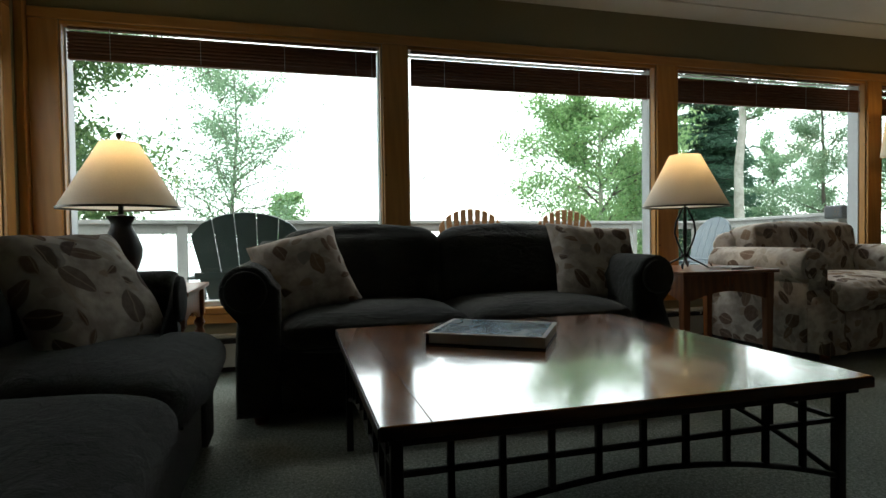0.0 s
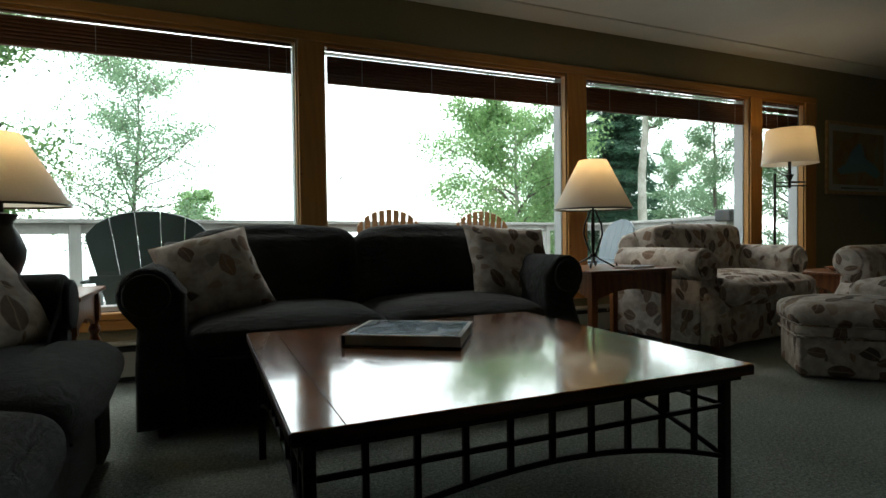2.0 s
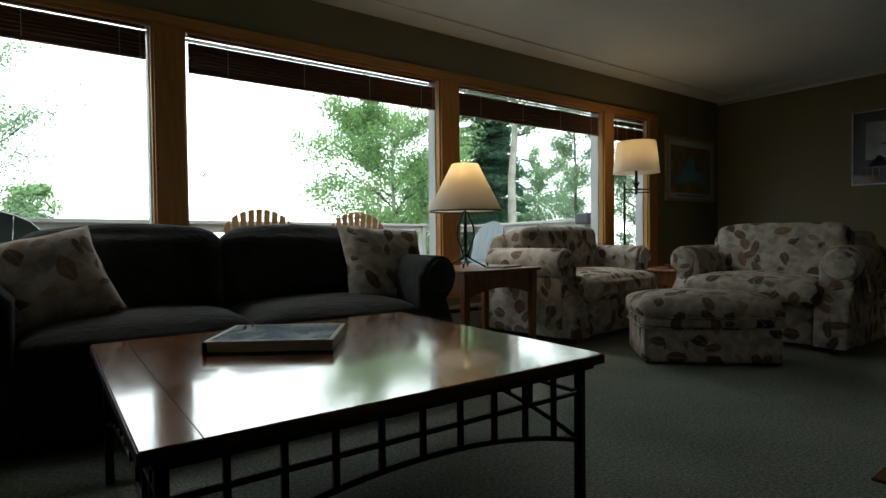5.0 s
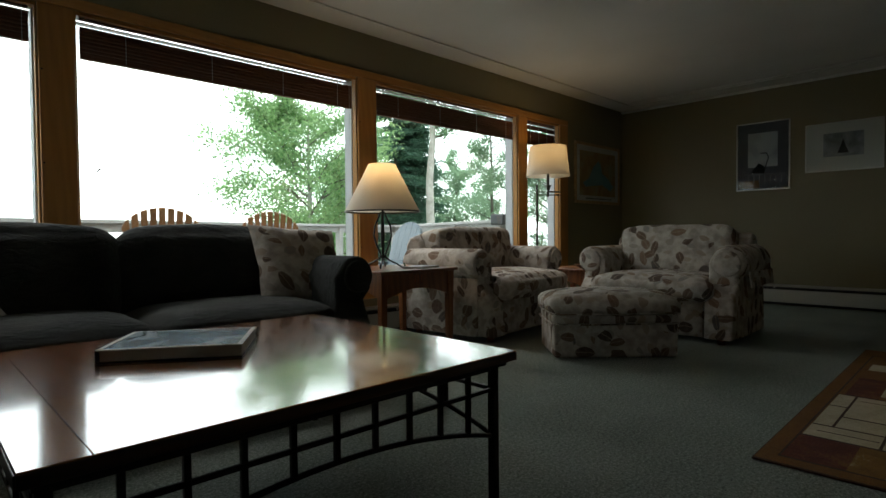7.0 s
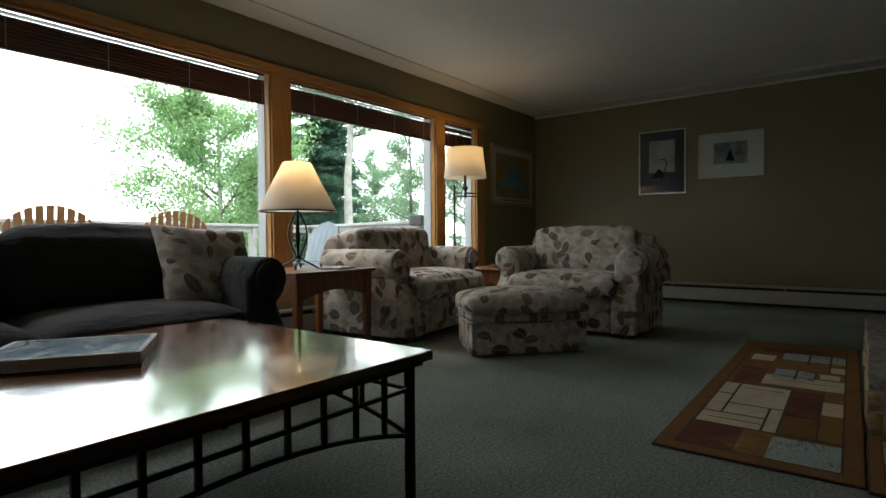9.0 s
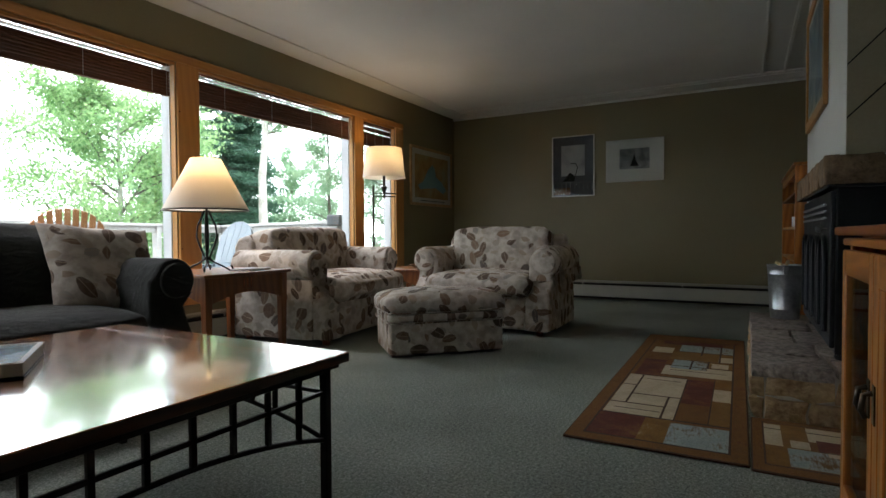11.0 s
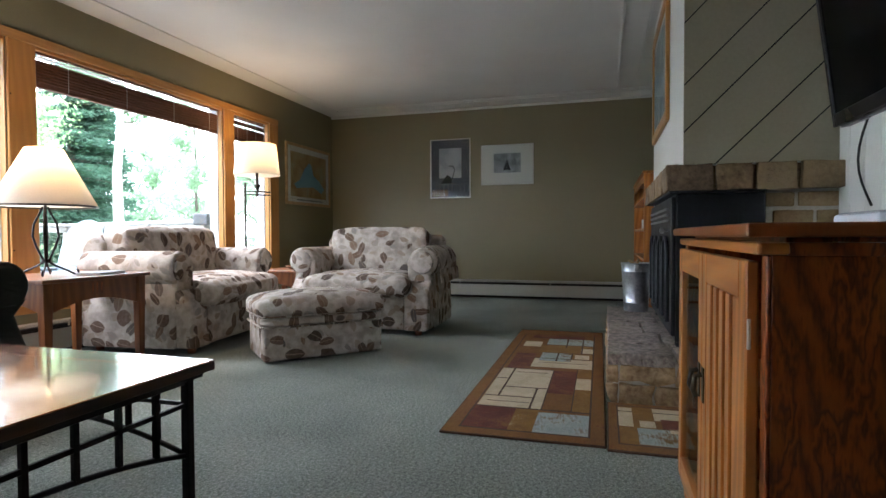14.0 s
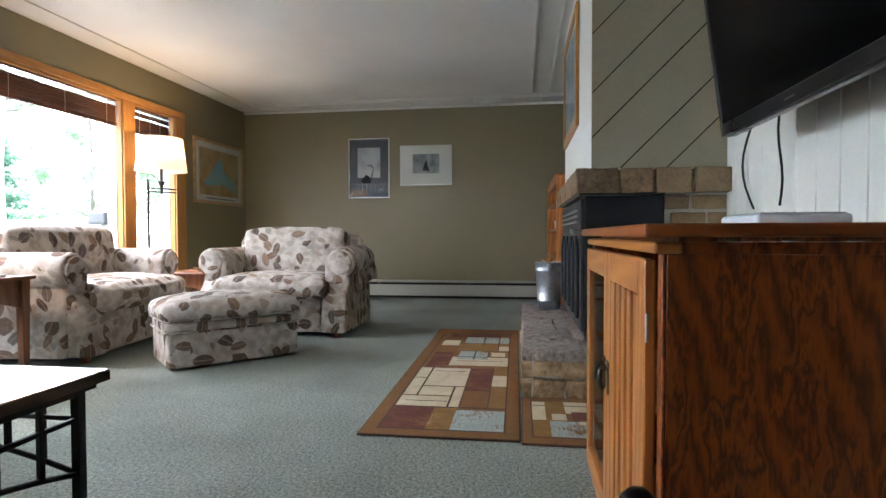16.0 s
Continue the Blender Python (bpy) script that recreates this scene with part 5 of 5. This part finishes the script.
P1 += [across(0.149, 0.098, 0.898), across(0.22, 0.515, 0.89), across(0.185, 0.53, 0.84, 0.002), across(0.29, 0.43, 0.78), across(0.357, 0.78, 0.89), across(0.42, 0.47, 0.74, 0.002), across(0.453, 0.43, 0.86),
       along(0.512, 0.15, 0.29), along(0.78, 0.22, 0.45), along(0.428, 0.15, 0.45, 0.005), along(0.222, 0.15, 0.48, 0.004),
       across(0.578, 0.098, 0.655), across(0.53, 0.14, 0.60, 0.002), along(0.44, 0.55, 0.65), along(0.30, 0.575, 0.65), across(0.65, 0.098, 0.605, 0.0025), across(0.76, 0.098, 0.60, 0.0025), along(0.38, 0.72, 0.855), along(0.21, 0.65, 0.855)]
rug("rust patchwork runner rug with cream and blue blocks on the carpet", pose(2.26, 0.0, 0, 0, 0, 0.6), 2.48, 0.645, P1)
P2 = [(0, 0, 1, 1, 0), (0.10, 0.05, 0.93, 0.945, 5), (0.115, 0.06, 0.92, 0.935, 0), (0.44, 0.705, 0.90, 0.84, 4), (0.455, 0.84, 0.885, 0.935, 2), (0.46, 0.70, 0.60, 0.80, 2),
      (0.62, 0.30, 0.90, 0.70, 2), (0.46, 0.30, 0.66, 0.66, 1), (0.13, 0.35, 0.44, 0.82, 3), (0.38, 0.30, 0.46, 0.62, 2), (0.13, 0.82, 0.44, 0.93, 4)]
P2 += [across(0.80, 0.30, 0.70, 0.008), across(0.79, 0.84, 0.935, 0.008), across(0.45, 0.30, 0.66, 0.006)]
rug("rust patchwork runner rug lying before the hearth's end", pose(2.235, -0.64, 0), 0.60, 0.625, P2)
mag = thing("magazine", "closed magazine lying on the end table beside the lamp", "magazine", pose(2.72, 2.93, 0.581, 0, 0, 12))
part("page_block", box((-0.11, -0.08, 0), (0.11, 0.08, 0.012), 0.002), PAPER, mag)
part("cover", box((-0.111, -0.081, 0.0122), (0.111, 0.081, 0.0145), 0.001), SEA, mag)
dish = thing("trinket_dish", "small wooden dish on the side table between armchairs", "dish", pose(5.0, 3.0, 0.471))
part("bowl", turned([(0.05, 0), (0.055, 0.006), (0.10, 0.035), (0.096, 0.037), (0.05, 0.012), (0.002, 0.01)], 32), CHERRY, dish, smooth=50)

# ---- outdoors ----
GREY_DECK = wood("weathered_deck_board", (0.16, 0.155, 0.145), (0.32, 0.31, 0.29), (1.5, 14, 14), 0.8, 3)
GREY_RAIL = plain("weathered_grey_timber", (0.24, 0.24, 0.23), (0.42, 0.42, 0.40), 0.8, 4, 50, 0.3, 0.004)
DARK_GREY = plain("dark_grey_plastic", (0.035, 0.038, 0.04), (0.07, 0.075, 0.08), 0.6, 4, 60, 0.1)
deck = tagged(part("deck", box((-4.2, NORTH + 0.16, -0.16), (8.2, 8.6, -0.06)), GREY_DECK), "weathered grey timber deck outside the windows", "deck", kind="structure")
for k in range(34):
    y = NORTH + 0.165 + k * 0.146
    part("deck_board", box((-4.2, y, -0.059), (8.2, y + 0.138, -0.03), 0.004), GREY_DECK, deck)


def railing(label, a, b, bars, n):
    r = thing("deck_railing", label, "railing", None, "deck railings")
    a, b = Vector(a), Vector(b)
    d = b - a
    ang = math.degrees(math.atan2(d.y, d.x))
    r.matrix_basis = pose(a.x, a.y, -0.03, 0, 0, ang)
    L = d.length
    part("top_rail", box((-0.05, -0.07, 0.99), (L + 0.05, 0.07, 1.03), 0.006), GREY_RAIL, r)
    part("under_rail", box((0, -0.02, 0.90), (L, 0.02, 0.99), 0.004), GREY_RAIL, r)
    for k in range(n + 1):
        part("post", box((L * k / n - 0.045, -0.045, 0), (L * k / n + 0.045, 0.045, 0.99), 0.005), GREY_RAIL, r)
    for k in range(bars):
        z = 0.12 + 0.76 * k / max(1, bars - 1)
        part("cable", tube([(0, 0, z), (L, 0, z)], 0.006, 6), GREY_RAIL, r)
    return r


railing("weathered grey deck railing along the lake side", (-4.0, 4.75), (6.6, 7.95), 0, 7)
railing("weathered grey deck railing with thin cross bars down the deck's side", (6.6, 7.95), (5.4, 4.4), 6, 3)
tagged(part("post_cap", box((5.30, 4.30, 0.93), (5.50, 4.50, 1.065), 0.02, 2), DARK_GREY), "square dark grey planter box on the railing's end post", "planter")

TEALGREEN = plain("dark_green_plastic_board", (0.018, 0.035, 0.035), (0.035, 0.06, 0.058), 0.45, 4, 60, 0.1)
BROWNSLAT = plain("brown_stained_slat", (0.26, 0.115, 0.04), (0.40, 0.19, 0.075), 0.5, 5, 60, 0.2)
BLUEGREY = plain("blue_grey_plastic", (0.050, 0.078, 0.10), (0.085, 0.12, 0.145), 0.4, 4, 60, 0.1)


def adirondack(label, m, mat, slats=7, w=0.62, top=1.0, gap=0.02):
    """Deck chair with a fan of back slats, sloping seat, flat arms."""
    a = thing("adirondack_chair", label, "chair", m, "deck chairs")
    rise = top - 0.24

    def crest(u):
        return rise * (0.72 + 0.28 * math.sqrt(max(0.0, 1 - (u * 0.97) ** 2)))

    for k in range(slats):
        u0, u1 = 2 * k / slats - 1 + gap, 2 * (k + 1) / slats - 1 - gap
        h = w / 2
        outline = [(u0 * h * 0.72, 0), (u1 * h * 0.72, 0), (u1 * h, crest(u1)), ((u0 + u1) / 2 * h, crest((u0 + u1) / 2)), (u0 * h, crest(u0))]
        part("back_slat", extruded(outline, -0.01, 0.01), mat, a).matrix_basis = pose(0, 0.2, 0.24, -18)
    for k in range(6):
        part("seat_slat", box((-w / 2 + 0.06, -0.42 + k * 0.1, 0.36 - k * 0.025), (w / 2 - 0.06, -0.335 + k * 0.1, 0.38 - k * 0.025), 0.003), mat, a)
    for s in (-1, 1):
        part("arm_board", box((s * w / 2 - 0.06, -0.45, 0.545), (s * w / 2 + 0.06, 0.3, 0.567), 0.006), mat, a)
        part("front_leg", box((s * w / 2 - 0.05, -0.44, 0), (s * w / 2 - 0.02 + 0.02, -0.34, 0.545), 0.004), mat, a)
        part("back_leg", box((s * (w / 2 - 0.04) - 0.012, 0.18, 0), (s * (w / 2 - 0.04) + 0.012, 0.28, 0.545), 0.004), mat, a)
        part("stringer", box((s * (w / 2 - 0.07) - 0.012, -0.40, 0.24), (s * (w / 2 - 0.07) + 0.012, 0.26, 0.34), 0.004), mat, a)
    part("back_brace", box((-w / 2, 0.30, 0.55), (w / 2, 0.33, 0.60), 0.004), mat, a)
    return a


adirondack("dark green Adirondack chair on the deck facing the lake", pose(-0.26, 4.75, -0.03, 0, 0, 176), TEALGREEN, 5, 0.78, 1.08, 0.008)
adirondack("brown slatted Adirondack chair on the deck facing the lake", pose(1.73, 5.3, -0.03, 0, 0, 165), BROWNSLAT, 9, 0.60, 1.13, 0.028)
adirondack("brown slatted Adirondack chair on the deck facing the lake", pose(2.85, 5.5, -0.03, 0, 0, 157), BROWNSLAT, 9, 0.56, 1.13, 0.028)
adirondack("blue-grey plastic Adirondack chair seen edge-on on the deck", pose(3.45, 4.45, -0.03, 0, 0, -102), BLUEGREY, 5, 0.6, 1.02, 0.008)

# ground falling to the lake
GRASS = plain("rough_lawn", (0.035, 0.06, 0.02), (0.09, 0.13, 0.045), 0.9, 0.6, 9, 0.5, 0.03)
bm = bmesh.new()
xs = [-900, -300, -120, -60, -40, -30, -22, -15, -10, -5, 0, 5, 10, 15, 22, 30, 40, 60, 120, 300, 900]
ys = [-900, -200, -60, -20, -8, -2, 4, 8, 10, 12, 14, 16, 18, 20, 23, 26, 30, 35, 60, 900]


def ground_z(x, y):
    t = min(1.0, max(0.0, (y - 6) / 20))
    return -0.9 - 4.2 * t * t * (3 - 2 * t) + 0.25 * noise.noise(Vector((x * 0.13, y * 0.13, 0))) - (2.0 if y > 34 else 0)


g = [[bm.verts.new((x, y, ground_z(x, y))) for y in ys] for x in xs]
for i in range(len(xs) - 1):
    for j in range(len(ys) - 1):
        bm.faces.new((g[i][j], g[i + 1][j], g[i + 1][j + 1], g[i][j + 1]))
tagged(part("ground", bm, GRASS, smooth=80), "rough grass falling away to the lake shore", "ground", kind="structure")
m, nt, b = material("lake_water")
b.inputs["Base Color"].default_value, b.inputs["Roughness"].default_value = (0.25, 0.28, 0.30, 1), 0.15
v = coords(nt, (0.3, 0.9, 1))
relief(nt, b, grain(nt, v, 1.5, 4), 0.25, 0.2)
tagged(part("water", box((-2500, 24, -4.75), (2500, 3500, -4.7)), m), "pale open lake under an overcast sky", "lake", kind="structure")

BARK = plain("grey_bark", (0.06, 0.05, 0.04), (0.16, 0.14, 0.12), 0.9, 4, 30, 0.6, 0.02)
BIRCH = plain("pale_birch_bark", (0.22, 0.21, 0.18), (0.5, 0.48, 0.44), 0.8, 3, 14, 0.4, 0.01)
LEAF = leaf_material("maple_leaf", (0.15, 0.29, 0.12), (0.42, 0.60, 0.29))
LEAF_DEEP = leaf_material("deep_green_leaf", (0.075, 0.16, 0.07), (0.27, 0.41, 0.17))
LEAF_PALE = leaf_material("birch_leaf", (0.15, 0.27, 0.155), (0.38, 0.53, 0.34))
NEEDLE = leaf_material("spruce_needle", (0.035, 0.09, 0.06), (0.11, 0.21, 0.14))


def tree(name, label, at, height, spread, bark, leaf, n_limbs, n_leaves, leaf_size, low=0.25, trunk_r=0.12, seed=1, conifer=False, lean=(0, 0), limb_bark=None):
    """Tapered trunk, limbs that fork, and leaves strewn in clumps along the limbs."""
    rr = random.Random(seed)
    t = thing(name, label, "tree", pose(at[0], at[1], ground_z(at[0], at[1]) - 0.1))
    line = [Vector((lean[0] * k / 10 + rr.uniform(-1, 1) * 0.035 * height / 6 * (k > 0), lean[1] * k / 10 + rr.uniform(-1, 1) * 0.06, height * k / 10)) for k in range(11)]
    part("trunk", tube(line, trunk_r, 10, taper=[1.0 - 0.09 * k for k in range(11)]), bark, t, smooth=60)
    limbs, spots = None, []
    for k in range(n_limbs):
        f = low + (0.97 - low) * (k + rr.random()) / n_limbs
        p = line[int(f * 10)].lerp(line[min(10, int(f * 10) + 1)], f * 10 % 1)
        a = rr.random() * 2 * math.pi
        if conifer:
            reach, rise = spread * (1.02 - f) * rr.uniform(0.8, 1.1), -0.12
        else:
            reach, rise = spread * (0.55 + 0.6 * math.sin(math.pi * min(1, (f - low) / (1 - low) * 0.85 + 0.15))) * rr.uniform(0.55, 1.05), rr.uniform(0.25, 0.9)
        d = Vector((math.cos(a), math.sin(a), rise))
        pts = [p + d * reach * j / 5 + Vector((rr.uniform(-1, 1), rr.uniform(-1, 1), rr.uniform(-0.6, 1) * (0.2 if conifer else 1))) * 0.07 * reach * (j > 0) for j in range(6)]
        limbs = tube(pts, trunk_r * 0.42 * (1.15 - f), 5, limbs, [1, 0.8, 0.6, 0.45, 0.3, 0.15])
        spots += [(q, reach) for q in pts[(1 if conifer else 2):]]
        for _ in range(0 if conifer else 2):
            q = pts[rr.randrange(2, 5)]
            e = q + Vector((rr.uniform(-1, 1), rr.uniform(-1, 1), rr.uniform(-0.2, 0.8))) * reach * 0.45
            limbs = tube([q, q.lerp(e, 0.5) + Vector((0, 0, 0.04)), e], trunk_r * 0.12, 4, limbs, [1, 0.6, 0.25])
            spots += [(e, reach), (q.lerp(e, 0.6), reach)]
    part("limbs", limbs, limb_bark or bark, t, smooth=60)
    rs = np.random.RandomState(seed)
    c = np.array([tuple(s[0]) for s in spots])
    pick = rs.randint(0, len(c), n_leaves)
    sig = np.array([0.075 * s[1] + 0.08 for s in spots])[pick][:, None]
    o = c[pick] + rs.normal(size=(n_leaves, 3)) * sig * np.array((1, 1, 0.35 if conifer else 0.7))
    u = rs.normal(size=(n_leaves, 3))
    if conifer:
        u[:, 2] *= 0.3
    u /= np.linalg.norm(u, axis=1)[:, None]
    w = np.cross(u, rs.normal(size=(n_leaves, 3)))
    w /= np.linalg.norm(w, axis=1)[:, None]
    s = leaf_size * rs.uniform(0.6, 1.3, (n_leaves, 1))
    wide = 0.22 if conifer else 0.55
    verts = np.stack([o - u * s, o + w * s * wide, o + u * s, o - w * s * wide], 1).reshape(-1, 3)
    me = bpy.data.meshes.new("crown")
    me.from_pydata(verts.tolist(), [], np.arange(n_leaves * 4).reshape(-1, 4).tolist())
    me.materials.append(leaf)
    crown = new("crown", me)
    crown.parent = t
    return t


EYE = Vector((0.063, 0.042))
AHEAD, ASIDE = Vector((0.258, 0.966)), Vector((0.966, -0.258))


def out(side, dist):
    """A spot outdoors, by its slant off the window's axis and its distance."""
    p = EYE + (AHEAD + ASIDE * side) * dist
    return (p.x, p.y)


m = thing("dry_leaf", "tiny curled dry leaf stuck to the window glass", "leaf", pose(0.928, NORTH + 0.1285, 1.208, 0, 12, 0))
part("blade", tube([(0.008, -0.003, 0.016), (0.0, -0.006, 0.013), (-0.006, -0.004, 0.0), (-0.009, -0.002, -0.014)], 0.006, 6, taper=[0.5, 1, 0.8, 0.6]), IRON, m, smooth=60)

tree("maple_tree", "full green maple beyond the deck's corner", out(-0.83, 12), 9.8, 2.9, BARK, LEAF_DEEP, 70, 95000, 0.065, 0.10, 0.16, 3)
tree("birch_tree", "slender thin-leaved birch at the lake edge", out(-0.392, 17), 9.7, 2.5, BARK, LEAF_PALE, 44, 19000, 0.045, 0.38, 0.13, 11, lean=(0.35, 0))
tree("young_maple", "small bushy young maple by the shore", out(-0.282, 20), 6.9, 0.75, BARK, LEAF, 26, 7000, 0.06, 0.62, 0.06, 5)
tree("maple_tree", "broad bright green maple past the railing", out(0.285, 16), 7.0, 2.3, BIRCH, LEAF, 44, 44000, 0.052, 0.10, 0.15, 21, limb_bark=BARK)
tree("spruce_tree", "tall dark spruce among the shore trees", out(0.465, 17.5), 13.0, 2.2, BARK, NEEDLE, 170, 95000, 0.09, 0.12, 0.17, 7, True)
tree("spruce_tree", "tall dark spruce among the shore trees", out(0.50, 22), 12.0, 2.3, BARK, NEEDLE, 170, 100000, 0.09, 0.12, 0.17, 9, True)
tree("birch_tree", "white-barked birch before the dark spruces", out(0.542, 13.5), 10.5, 1.4, BIRCH, LEAF_PALE, 30, 14000, 0.042, 0.50, 0.16, 31, limb_bark=BARK)
tree("birch_tree", "young green birch beyond the deck's side rail", out(0.69, 18), 8.8, 1.25, BARK, LEAF_PALE, 36, 17000, 0.042, 0.30, 0.11, 13)
tree("birch_tree", "young green birch beyond the narrow window", out(0.86, 16), 7.6, 1.5, BIRCH, LEAF_PALE, 40, 24000, 0.042, 0.15, 0.12, 37, limb_bark=BARK)
tree("birch_tree", "young green birch near the house corner", out(1.10, 15), 8.2, 1.8, BIRCH, LEAF_PALE, 32, 15000, 0.042, 0.25, 0.12, 17)
tree("maple_tree", "leafy maple beyond the side of the house", out(1.7, 12), 8.5, 2.4, BARK, LEAF, 40, 22000, 0.05, 0.2, 0.15, 19)
tree("birch_tree", "pale green birch far along the shore", out(0.36, 30), 9.2, 3.0, BARK, LEAF_PALE, 50, 36000, 0.08, 0.2, 0.16, 41)
tree("spruce_tree", "tall dark spruce among the shore trees", out(0.47, 30), 15.0, 2.8, BARK, NEEDLE, 150, 60000, 0.11, 0.12, 0.18, 47, True)
tree("birch_tree", "pale green birch far along the shore", out(0.60, 27), 9.5, 2.4, BARK, LEAF_PALE, 40, 20000, 0.07, 0.2, 0.15, 43)
